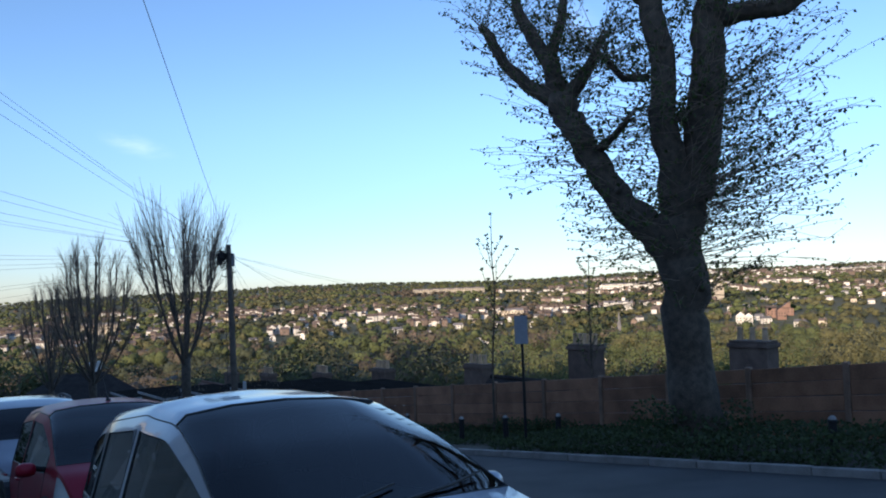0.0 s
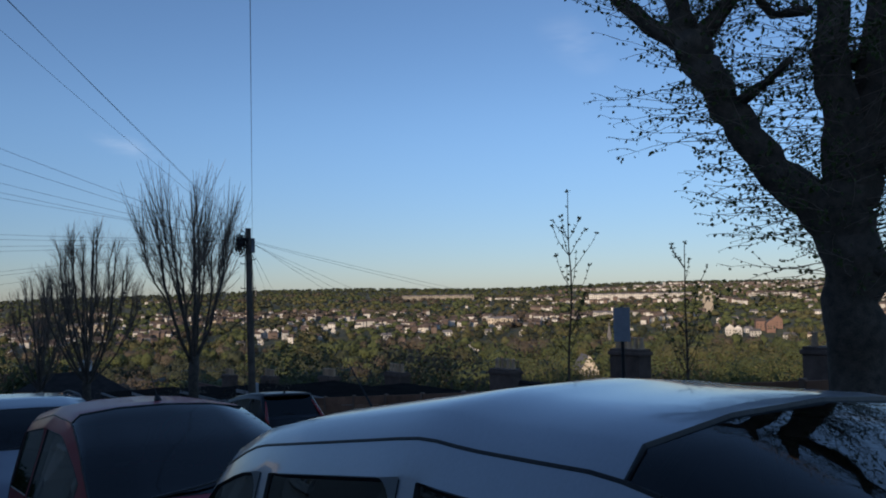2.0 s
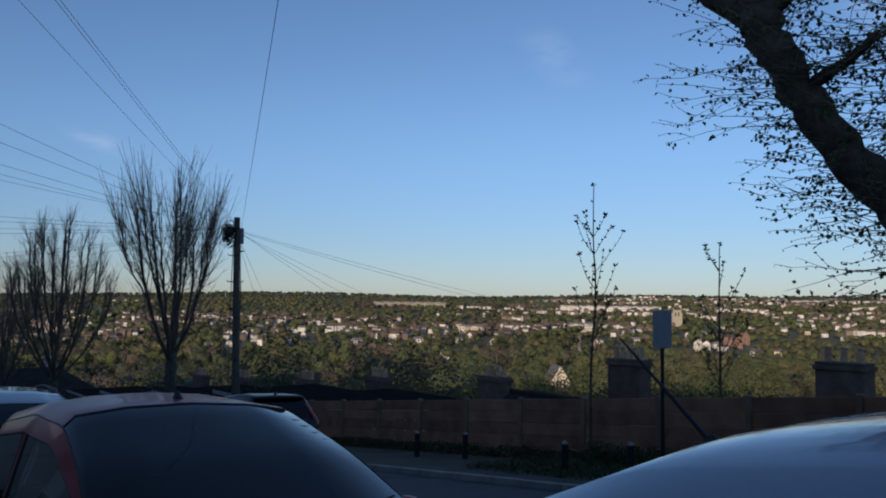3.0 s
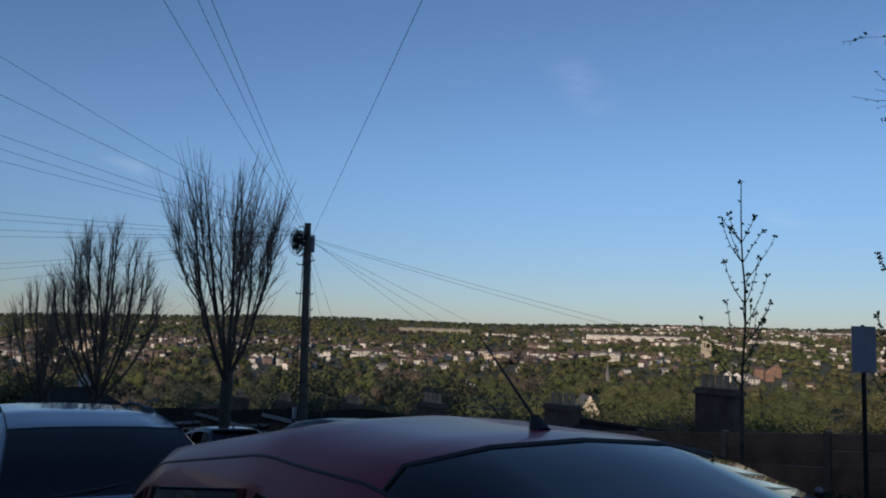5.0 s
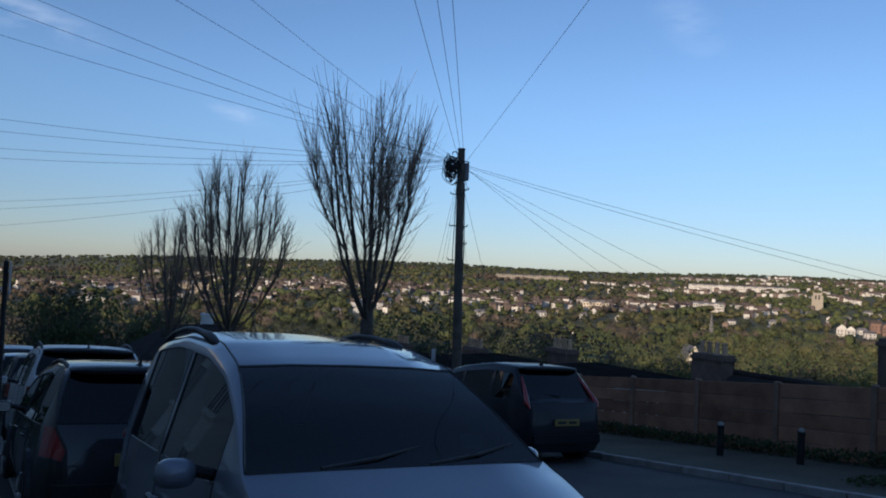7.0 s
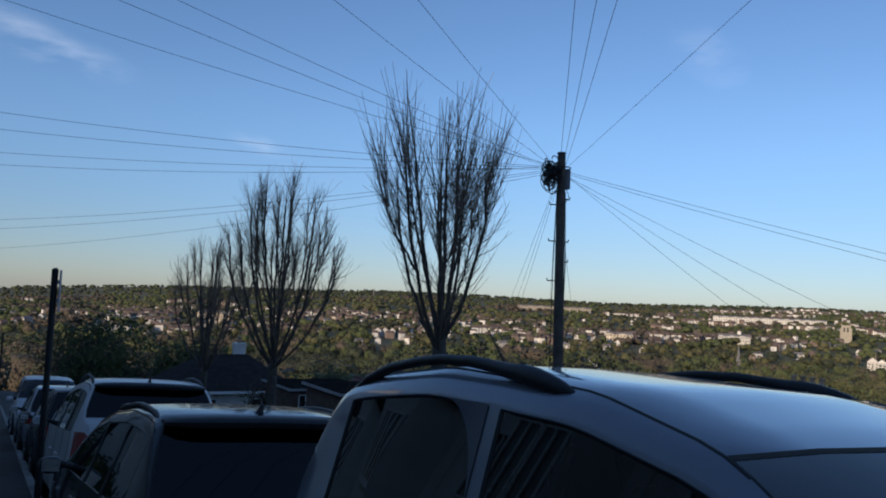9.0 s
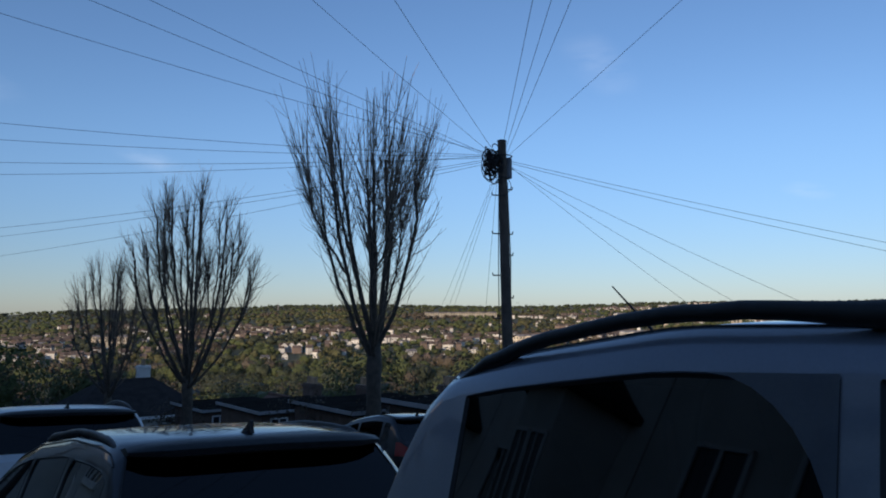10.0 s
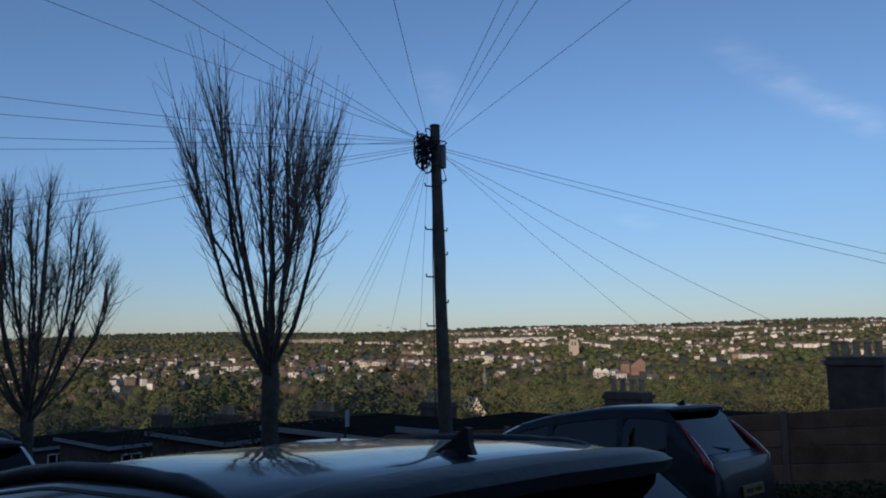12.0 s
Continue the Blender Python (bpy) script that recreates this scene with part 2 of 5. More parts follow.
# ---------------------------------------------------------------- small builders
def obj(name, bm, material, parent=None, label="", smooth=False):
    me = bpy.data.meshes.new(name)
    bm.to_mesh(me)
    bm.free()
    me.materials.append(M[material])
    if smooth:
        me.polygons.foreach_set("use_smooth", [True] * len(me.polygons))
        me.set_sharp_from_angle(angle=radians(40))
    ob = new(name, me)
    ob.parent = parent
    if label:
        ob["label"] = label
    return ob


def part(name, bm, material, parent, label="", smooth=False):
    return obj(name, bm, material, parent, label, smooth)


def thing(name, label, category, m=None, group="", kind=""):
    ob = new(name)
    ob.empty_display_size = 0.2
    if m is not None:
        ob.matrix_basis = m
    return tagged(ob, label, category, group, kind)


def raw(name, verts, faces, material, parent=None, label=""):
    me = bpy.data.meshes.new(name)
    me.from_pydata(verts, [], faces)
    me.materials.append(M[material])
    ob = new(name, me)
    ob.parent = parent
    if label:
        ob["label"] = label
    return ob


def box(x0, y0, z0, x1, y1, z1, bevel=0.0, bm=None, seg=1):
    bm = bm or bmesh.new()
    r = bmesh.ops.create_cube(bm, size=1)
    for v in r["verts"]:
        v.co = Vector((x0 + (v.co.x + 0.5) * (x1 - x0), y0 + (v.co.y + 0.5) * (y1 - y0), z0 + (v.co.z + 0.5) * (z1 - z0)))
    if bevel:
        es = list({e for v in r["verts"] for e in v.link_edges})
        bmesh.ops.bevel(bm, geom=es, offset=bevel, segments=seg, affect="EDGES")
    return bm


def tube(pts, radii, seg=6, bm=None, cap=True):
    """A round bar along points, its radius given for each or once."""
    bm = bm or bmesh.new()
    pts = [Vector(p) for p in pts]
    if not hasattr(radii, "__len__"):
        radii = [radii] * len(pts)
    rings, side = [], None
    for i, p in enumerate(pts):
        d = (pts[min(i + 1, len(pts) - 1)] - pts[max(i - 1, 0)]).normalized()
        ref = side or (Vector((1, 0, 0)) if abs(d.x) < 0.8 else Vector((0, 1, 0)))
        u = (ref - d * ref.dot(d)).normalized()
        side = u
        w = d.cross(u)
        rings.append([bm.verts.new(p + (u * math.cos(2 * math.pi * k / seg) + w * math.sin(2 * math.pi * k / seg)) * radii[i]) for k in range(seg)])
    for a, b in zip(rings, rings[1:]):
        for k in range(seg):
            bm.faces.new((a[k], a[(k + 1) % seg], b[(k + 1) % seg], b[k]))
    if cap:
        bm.faces.new(rings[0][::-1])
        bm.faces.new(rings[-1])
    return bm


def prism(poly, y0, y1, bm=None, axis="y"):
    """A polygon (pairs) drawn out along an axis."""
    bm = bm or bmesh.new()
    f = {"y": lambda a, b, c: (a, c, b), "x": lambda a, b, c: (c, a, b), "z": lambda a, b, c: (a, b, c)}[axis]
    p = [bm.verts.new(f(a, b, y0)) for a, b in poly]
    q = [bm.verts.new(f(a, b, y1)) for a, b in poly]
    bm.faces.new(p)
    bm.faces.new(q[::-1])
    for i in range(len(p)):
        j = (i + 1) % len(p)
        bm.faces.new((p[j], p[i], q[i], q[j]))
    bmesh.ops.recalc_face_normals(bm, faces=bm.faces)
    return bm


# ---------------------------------------------------------------- lie of the land
def step(a, b, v):
    t = min(1.0, max(0.0, (v - a) / (b - a)))
    return t * t * (3 - 2 * t)


def street(x, y):
    return -0.106 * y - 0.045 * x


VALLEY = ((0, -2), (150, -24), (330, -38), (900, -55), (1500, -36), (2100, -11), (2850, 14), (3500, 34), (4100, 42), (4900, 34))


def land(x, y):
    """Height of the ground: the sloping street, the drop behind the fence, the valley and the hills across it."""
    r = math.hypot(x, y)
    near = street(min(x, 220), min(y, 300)) - 6.0 * step(14.4, 24, x)
    near = max(-60, min(8.0, near))
    ahead = step(-60, 60, x * 0.72 + y * 0.7)
    v = np.interp(r, [p[0] for p in VALLEY], [p[1] for p in VALLEY])
    az = math.degrees(math.atan2(x, y))
    v = v + ahead * step(900, 2700, r) * (6 * math.sin(az * 0.11 + 0.6) + 4 * math.sin(az * 0.31 + r * 0.0013) + 0.15 * max(0, az - 40) - 2.5 * max(0, 24 - az))
    v = v * ahead + (1 - ahead) * 6.0
    k = step(90, 260, r)
    return near * (1 - k) + v * k


SLOPE = Euler((math.atan(-0.106), math.atan(0.045), 0)).to_matrix().to_4x4()


def on_street(x, y, turn=0.0, up=0.0):
    """A pose standing square on the sloping street."""
    return Matrix.Translation((x, y, street(x, y) + up)) @ SLOPE @ pose(0, 0, 0, 0, 0, turn)


def upright(x, y, turn=0.0, z=None):
    return pose(x, y, land(x, y) if z is None else z, 0, 0, turn)


# ---------------------------------------------------------------- cars
def car(name, label, m, paint_name, L=4.0, W=1.72, H=1.56, cowl=0.95, rf=1.85, rr=None, rgb=None, tail=0.95, belt=0.9, glass="glass", rails="", fin="",
        pillars=(), lamp_tall=False, spoiler=False, group="parked cars", privacy=False, drop=0.13, lift=0.075, whip=0.42, glass_top=0.77, corner=(0.09, 0.3), gutter=6, aerial=None, tail_post=0.0, crest=None, fall=0.07, rail_from=0.42, dome=0.0, taper=0.0):
    """A parked car, nose towards -y, standing on z = 0. cowl, rf, rr, rgb: how far back the screen's foot, the roof's front and rear edge and the
    rear window's foot lie; pillars: where the side glass is parted."""
    rr, rgb = rr or L - 0.62, rgb or L - 0.16
    root = thing(name, label, "car", Matrix.Translation((-0.07, -0.16, 0.02)) @ m, group)
    hw = W / 2
    tops_s = [0, 0.05, 0.25, cowl * 0.6, cowl, (cowl + rf) / 2, rf, rf + 0.45, crest or (rf + rr) / 2 + 0.2, rr - 0.3, rr, rgb, L - 0.07, L - 0.02, L]
    tops_z = [0.48, 0.62, 0.76, 0.90, belt + 0.09, (belt + 0.09 + H - drop) / 2 + 0.03, H - drop, H - drop * 0.38, H, H - 0.36 * fall, H - fall, tail, tail - 0.05, tail - 0.2, 0.5]
    wid_s = [0, 0.06, 0.2, 0.55, 1.1, L * 0.5, L - 0.9, L - 0.3, L - 0.08, L]
    wid_w = [0.62, 0.78, 0.90, 0.97, 1.0, 1.0, 0.99 - 0.05 * taper, 0.95 - 0.14 * taper, 0.86 - 0.19 * taper, 0.72 - 0.16 * taper]
    keys = sorted({0, 0.05, 0.25, cowl, rf, rr, rgb, L - 0.07, L - 0.02, L, *[p - 0.035 for p in pillars], *[p + 0.035 for p in pillars], cowl + 0.34, rr + 0.02, rr + 0.02 - tail_post})
    st = list(keys)
    for a, b in zip(keys, keys[1:]):
        k = int((b - a) / 0.085)
        st += [a + (b - a) * (i + 1) / (k + 1) for i in range(k)]
    st = sorted(st)

    def soft(s, xs, ys, r=0.07):
        return sum(np.interp(min(max(s + d * r, 0), L), xs, ys) for d in (-1, -0.5, 0, 0.5, 1)) / 5 if 0.12 < s < L - 0.12 else np.interp(s, xs, ys)

    rings = []
    for s in st:
        w, top = hw * soft(s, wid_s, wid_w), soft(s, tops_s, tops_z)
        be = min(belt + 0.035 * (s - cowl) / L * 2, top - 0.03)
        h = max(0.0, min(1.0, (top - be) / (H - belt)))
        dm = dome * min(1.0, max(0.0, (s - cowl - 0.45) / (rf - cowl - 0.45)))      # the screen itself is flatter than the roof
        rings.append([(0.90 * w, 0.20), (0.985 * w, 0.30), (w, 0.46), (0.992 * w, min(0.70, be - 0.08)), (0.955 * w, be), (w * (0.955 - (0.18 + (glass_top - 0.77) * 0.35) * h), be + (top - be) * glass_top),
                      (w * (0.955 - 0.225 * h), be + (top - be) * (max(0.90, glass_top + 0.04) - 0.075 * dm)), (w * (0.955 - 0.30 * h), be + (top - be) * (0.965 - 0.05 * dm)), (w * (0.955 - 0.225 * h) * 0.52, be + (top - be) * (0.992 - 0.016 * dm)), (0, top)])
    n = len(rings[0])
    full = [[(x, y) for x, y in r] + [(-x, y) for x, y in r[-2::-1]] for r in rings]
    y0 = -L / 2

    def at(i, j, out=0.0):
        x, z = full[i][j]
        mid = 0.62
        d = Vector((x, 0, (z - mid) * 0.8))
        p = Vector((x, y0 + st[i], z))
        return p + (d.normalized() * out if out and d.length else Vector())

    groups = {}
    side_a, side_b = cowl + 0.34, rr + 0.02 - tail_post
    for i in range(len(st) - 1):
        s = (st[i] + st[i + 1]) / 2
        for j in range(2 * n - 2):
            q = j if j < n - 1 else 2 * n - 3 - j
            key = ("body",)
            if q >= gutter and cowl < s < rf:
                key = ("windscreen",)
            elif q >= 7 and rr < s < rgb:
                key = ("rear_window",)
            elif q == 4 and side_a < s < side_b and not any(abs(s - p) < 0.035 for p in pillars):
                key = ("side_window", j < n - 1, sum(s > p for p in pillars))
            groups.setdefault(key, []).append((i, j))
    for key, cells in groups.items():
        bm, ids = bmesh.new(), {}
        sink = 0.0 if key[0] == "body" else -0.006

        def vert(i, j):
            if (i, j) not in ids:
                ids[(i, j)] = bm.verts.new(at(i, j, sink))
            return ids[(i, j)]

        for i, j in cells:
            bm.faces.new((vert(i, j), vert(i + 1, j), vert(i + 1, j + 1), vert(i, j + 1)))
        if key[0] == "body":
            for i in (0, len(st) - 1):
                f = [vert(i, j) for j in range(2 * n - 1)]
                bm.faces.new(f)
        bmesh.ops.recalc_face_normals(bm, faces=bm.faces)
        rim = [(e.verts[0].co.copy(), e.verts[1].co.copy()) for e in bm.edges if e.is_boundary]
        back = key[0] == "rear_window" or (key[0] == "side_window" and key[2] > 0)
        ob = part(key[0], bm, paint_name if key[0] == "body" else ("glass_dark" if privacy and back else glass), root, "", True)
        if key[0] != "body":
            # the rubber seal runs round the pane in one loop
            nxt = {}
            for a, b in rim:
                nxt.setdefault(tuple(a), []).append(b)
                nxt.setdefault(tuple(b), []).append(a)
            loop, seen = [rim[0][0]], {tuple(rim[0][0])}
            while True:
                more = [p for p in nxt[tuple(loop[-1])] if tuple(p) not in seen]
                if not more:
                    break
                loop.append(more[0])
                seen.add(tuple(more[0]))
            part("window_seal", tube(loop + [loop[0]], 0.008, 4), "trim", ob)
    # the side panes have rounded upper corners
    def skin(s, v, sx, out):
        i = max(0, min(len(st) - 2, sum(k <= s for k in st) - 1))
        u = (s - st[i]) / (st[i + 1] - st[i])
        (x0, z0), (x1, z1) = [[rings[i][j][k] * (1 - u) + rings[i + 1][j][k] * u for k in (0, 1)] for j in (4, 5)]
        return Vector((sx * (x0 + (x1 - x0) * v + out), y0 + s, z0 + (z1 - z0) * v))

    cuts = [side_a, *[p + d for p in pillars for d in (-0.035, 0.035)], side_b]
    for a, b in zip(cuts[::2], cuts[1::2]):
        for sx in (-1, 1):
            for s0, way in ((a, 1), (b, -1)):
                if s0 < rf or s0 > rr - 0.1 or way < 0:
                    continue
                rs, rv = corner
                arc = [(s0 + way * rs * (1 - math.sin(t * math.pi / 16)), 1 - rv * (1 - math.cos(t * math.pi / 16))) for t in range(9)]
                bm = bmesh.new()
                for off in (0.004,):
                    c = bm.verts.new(skin(s0 - way * 0.004, 1.01, sx, off))
                    vs = [bm.verts.new(skin(s, v, sx, off)) for s, v in arc]
                    for k in range(8):
                        bm.faces.new((c, vs[k], vs[k + 1]))
                bmesh.ops.solidify(bm, geom=list(bm.faces), thickness=0.004)
                bmesh.ops.recalc_face_normals(bm, faces=bm.faces)
                part("window_corner", bm, paint_name, root)
    # grooves between the doors
    for p in (side_a + 0.02, *pillars, min(side_b + 0.02, rr)):
        i = min(range(len(st)), key=lambda k: abs(st[k] - p))
        for lo in (0, 2 * n - 6):
            part("door_seam", tube([at(i, j, -0.001) for j in range(lo, lo + 5)], 0.005, 4), "trim", root)
    part("underside", box(-hw * 0.86, y0 + 0.25, 0.17, hw * 0.86, -y0 - 0.25, 0.34, 0.05), "trim", root)
    # cabin
    part("dashboard", box(-hw * 0.8, y0 + cowl + 0.15, 0.55, hw * 0.8, y0 + cowl + 0.62, belt + 0.03, 0.06), "cabin", root)
    for sx in (-1, 1):
        for sy, wd in ((rf + 0.35, 0.23), (rf + 1.15, 0.27)):
            sy = min(sy, rr - 0.2)
            bs = box(sx * 0.36 - wd, y0 + sy - 0.45, 0.42, sx * 0.36 + wd, y0 + sy + 0.05, 0.56, 0.05)
            box(sx * 0.36 - wd, y0 + sy, 0.5, sx * 0.36 + wd, y0 + sy + 0.13, belt + 0.14, 0.05, bs)
            box(sx * 0.36 - 0.12, y0 + sy + 0.05, belt + 0.16, sx * 0.36 + 0.12, y0 + sy + 0.14, belt + 0.33, 0.035, bs)
            part("seat", bs, "cabin", root)
    part("cabin_floor", box(-hw * 0.84, y0 + cowl + 0.2, 0.34, hw * 0.84, y0 + rr, 0.42), "cabin", root)
    # wheels
    for sx in (-1, 1):
        for wy in (y0 + 0.82, -y0 - 0.78):
            arch = tube([(sx * hw * 0.80, wy, 0.34), (sx * (hw + 0.006), wy, 0.34)], 0.375, 20)
            part("wheel_arch", arch, "trim", root)
            wheel = part("wheel", tube([(sx * (hw - 0.17), wy, 0.315), (sx * (hw + 0.010), wy, 0.315)], 0.30, 22), "tyre", root)
            part("tyre", tube([(sx * (hw - 0.18), wy, 0.315), (sx * (hw - 0.165), wy, 0.315), (sx * (hw - 0.02), wy, 0.315), (sx * (hw + 0.014), wy, 0.315)], [0.28, 0.315, 0.315, 0.285], 22), "tyre", wheel)
            rim = bmesh.new()
            for k in range(5):
                a = 2 * math.pi * k / 5
                tube([(sx * (hw + 0.02), wy + 0.03 * math.cos(a), 0.315 + 0.03 * math.sin(a)), (sx * (hw + 0.016), wy + 0.2 * math.cos(a), 0.315 + 0.2 * math.sin(a))], [0.03, 0.022], 5, rim)
            part("rim", rim, "alloy", wheel)
    # lamps lie on the skin
    for sx in (False, True):
        for nm, a, b, rows_, mt in (("headlight", 0.05, 0.55, (3,), "lamp_clear"), ("tail_light", L - 0.32, L - 0.02, () if lamp_tall else (3,), "lamp_red")):
            bm, ids = bmesh.new(), {}
            for i in range(len(st) - 1):
                if a <= st[i] and st[i + 1] <= b + 1e-6:
                    for q in rows_:
                        j = q if sx else 2 * n - 3 - q
                        c = [(i, j), (i + 1, j), (i + 1, j + 1), (i, j + 1)]
                        bm.faces.new([ids.setdefault(k, bm.verts.new(at(*k, 0.007))) if k not in ids else ids[k] for k in c])
            loose = [v for v in bm.verts if not v.link_faces]
            bmesh.ops.delete(bm, geom=loose, context="VERTS")
            if bm.faces:
                bmesh.ops.recalc_face_normals(bm, faces=bm.faces)
                part(nm, bm, mt, root, "", True)
            else:
                bm.free()
    if lamp_tall:
        for sx in (-1, 1):
            pts = [(sx * hw * 0.80, -y0 - 0.07, 0.90), (sx * hw * 0.83, -y0 - 0.11, 0.98), (sx * hw * 0.79, -y0 - 0.20, 1.12), (sx * hw * 0.735, -y0 - 0.33, 1.28), (sx * hw * 0.69, -y0 - 0.45, 1.42)]
            part("tail_light", tube(pts, [0.02, 0.05, 0.04, 0.03, 0.015], 10), "lamp_red", root, "tall red tail light", True)
    part("grille", box(-0.38, y0 - 0.012, 0.36, 0.38, y0 + 0.05, 0.50, 0.012), "trim", root)
    part("number_plate", box(-0.26, y0 - 0.022, 0.40, 0.26, y0 - 0.006, 0.51, 0.004), "plate_white", root, "white front number plate")
    rp = part("number_plate", box(-0.26, -y0 + 0.004, 0.62, 0.26, -y0 + 0.022, 0.73, 0.004), "plate_yellow", root, "yellow rear number plate")
    for bx in (-0.2, 0.03):
        part("plate_bar", box(bx, -y0 + 0.022, 0.655, bx + 0.17, -y0 + 0.025, 0.695), "trim", rp)
    part("rear_bumper", box(-hw * 0.82, -y0 - 0.1, 0.30, hw * 0.82, -y0 + 0.03, 0.52, 0.04, seg=2), paint_name, root, "", True)
    # mirrors, handles, wipers
    for sx in (-1, 1):
        my = y0 + cowl + 0.42
        bm = bmesh.new()
        bmesh.ops.create_icosphere(bm, subdivisions=3, radius=1)
        for v in bm.verts:
            c = v.co
            flat = 0.045 if c.y > 0 else 0.075
            v.co = Vector((sx * (hw + 0.115) + math.copysign(abs(c.x) ** 0.75, c.x) * 0.095, my + c.y * flat, belt + 0.055 + math.copysign(abs(c.z) ** 0.75, c.z) * 0.07))
        mir = part("wing_mirror", bm, paint_name, root, "", True)
        part("mirror_arm", tube([(sx * (hw - 0.06), my + 0.01, belt + 0.04), (sx * (hw + 0.06), my, belt + 0.07)], 0.028, 8), "trim", mir)
        part("mirror_glass", box(sx * (hw + 0.045), my + 0.04, belt + 0.005, sx * (hw + 0.185), my + 0.048, belt + 0.105), "chrome", mir)
        for p in pillars[:2]:
            hy = y0 + p - 0.22
            part("door_handle", tube([(sx * (hw - 0.0), hy, 0.79), (sx * (hw + 0.02), hy + 0.03, 0.795), (sx * (hw + 0.02), hy + 0.15, 0.795), (sx * hw, hy + 0.18, 0.79)], 0.013, 6), paint_name, root)
    for sx in (-0.5, 0.15):
        a = Vector((sx * hw, y0 + cowl + 0.02, belt + 0.10))
        part("wiper", tube([a, a + Vector((0.30, 0.03, 0.035)), a + Vector((0.56, 0.10, 0.075))], [0.012, 0.009, 0.006], 5), "trim", root)

    def roof_z(s, x):
        i = min(range(len(st)), key=lambda k: abs(st[k] - s))
        r = rings[i][::-1]
        return float(np.interp(abs(x), [p[0] for p in r], [p[1] for p in r]))

    # roof gutters
    for sx in (-1, 1):
        ks = [k for k in range(len(st)) if rf - 0.1 <= st[k] <= rr + 0.05]
        part("roof_gutter", tube([at(k, gutter if sx > 0 else 2 * n - 2 - gutter, -0.004) for k in ks], 0.0065, 6), "trim", root)
    if rails:
        for sx in (-1, 1):
            a, b = rf + rail_from, rr - 0.10
            xr = hw * 0.70
            pts = []
            for k in range(25):
                t = k / 24
                s = a + (b - a) * t
                up = lift * (1 - abs(2 * t - 1) ** 2.6)
                pts.append((sx * xr, y0 + s, roof_z(s, xr) + up - 0.012))
            rl = part("roof_rail", tube(pts, [float(np.interp(k / 24, (0, 0.05, 0.13, 0.27, 0.7, 0.9, 1), (0.008, 0.027, 0.031, 0.020, 0.018, 0.020, 0.008))) for k in range(25)], 10), rails, root, "", True)
    if fin == "shark":
        s = rr - 0.16
        z = roof_z(s, 0)
        bm = prism([(-0.085, z - 0.004), (0.06, z - 0.004), (0.05, z + 0.02), (0.05, z + 0.056), (0.04, z + 0.06), (0.0, z + 0.034)], -0.009, 0.009, axis="x")
        bmesh.ops.translate(bm, verts=bm.verts, vec=(0, y0 + s, 0))
        part("antenna_fin", bm, "trim", root)
        part("antenna_base", tube([(0, y0 + s - 0.01, z - 0.01), (0, y0 + s - 0.01, z + 0.01)], [0.045, 0.025], 12), "trim", root)
    elif fin:
        s = aerial or (rf + 0.03 if fin == "front" else rr - 0.12)
        z = roof_z(s, 0)
        part("antenna_base", tube([(0, y0 + s, z - 0.01), (0, y0 + s + 0.02, z + 0.035)], [0.034, 0.016], 10), "trim", root)
        part("antenna", tube([(0, y0 + s + 0.01, z + 0.02), (0, y0 + s + whip * 0.66, z + whip * 0.72)], [0.0055, 0.0022], 6), "trim", root)
    if spoiler:
        z = roof_z(rr - 0.05, 0)
        xs = hw * 0.70
        bm, prev = bmesh.new(), None
        for k in range(15):
            x = xs * (k / 7 - 1)
            z, e = roof_z(rr - 0.05, x), 1 - 0.55 * abs(k / 7 - 1) ** 6
            ring = [bm.verts.new((x, y0 + rr + a * (e if a > 0 else 1), z + c * (e if c < -0.02 else 1)))
                    for a, c in ((-0.10, -0.008), (0.02, 0.004), (0.11, -0.012), (0.135, -0.035), (0.125, -0.065), (0.06, -0.075), (-0.04, -0.07))]
            if prev:
                for j in range(7):
                    bm.faces.new((prev[j], prev[(j + 1) % 7], ring[(j + 1) % 7], ring[j]))
            if k in (0, 14):
                bm.faces.new(ring)
            prev = ring
        bmesh.ops.recalc_face_normals(bm, faces=bm.faces)
        part("roof_spoiler", bm, "trim", root, "", True)
        part("rear_wiper", tube([(0, -y0 - 0.19, tail + 0.05), (0.30, -y0 - 0.25, tail + 0.09)], 0.01, 5), "trim", root)
    return root


car("hatchback", "silver small hatchback with a short roof aerial, parked on the slope", on_street(1.56, 4.59), "silver_paint", L=3.92, W=1.72, H=1.59, cowl=0.72, rf=1.78, drop=0.06, rr=3.60, rgb=3.83, dome=1.0, glass_top=0.70, taper=0.6,
    crest=2.35, fall=0.17, pillars=(2.35, 3.10), fin="rear", whip=0.34, aerial=3.52)
car("hatchback", "dark red small hatchback with a whip aerial over the windscreen", on_street(1.86, 9.88), "red_paint", L=4.16, W=1.72, H=1.625, cowl=0.70, rf=1.80, rr=3.66, rgb=4.0, taper=1.0, drop=0.06, aerial=1.96, whip=0.40, dome=0.9, glass_top=0.70,
    crest=2.45, fall=0.21, pillars=(2.4, 3.3), fin="front")
mpv = car("people_carrier", "blue-grey tall estate car with dark grey roof rails", on_street(1.975, 15.2), "grey_paint", L=4.3, W=1.76, H=1.765, cowl=1.08, rf=1.78, belt=0.99, drop=0.20, whip=0.30, aerial=3.52,
          rr=3.84, rgb=4.14, tail=1.02, pillars=(2.60,), rails="trim", rail_from=0.52, fin="rear", privacy=True, lift=0.062, glass_top=0.84, corner=(0.26, 0.5), gutter=7, lamp_tall=True, tail_post=0.2)
part("windscreen_label", box(0.46, -0.80, 1.125, 0.60, -0.79, 1.20), "paper", mpv, "pale paper label behind the windscreen")
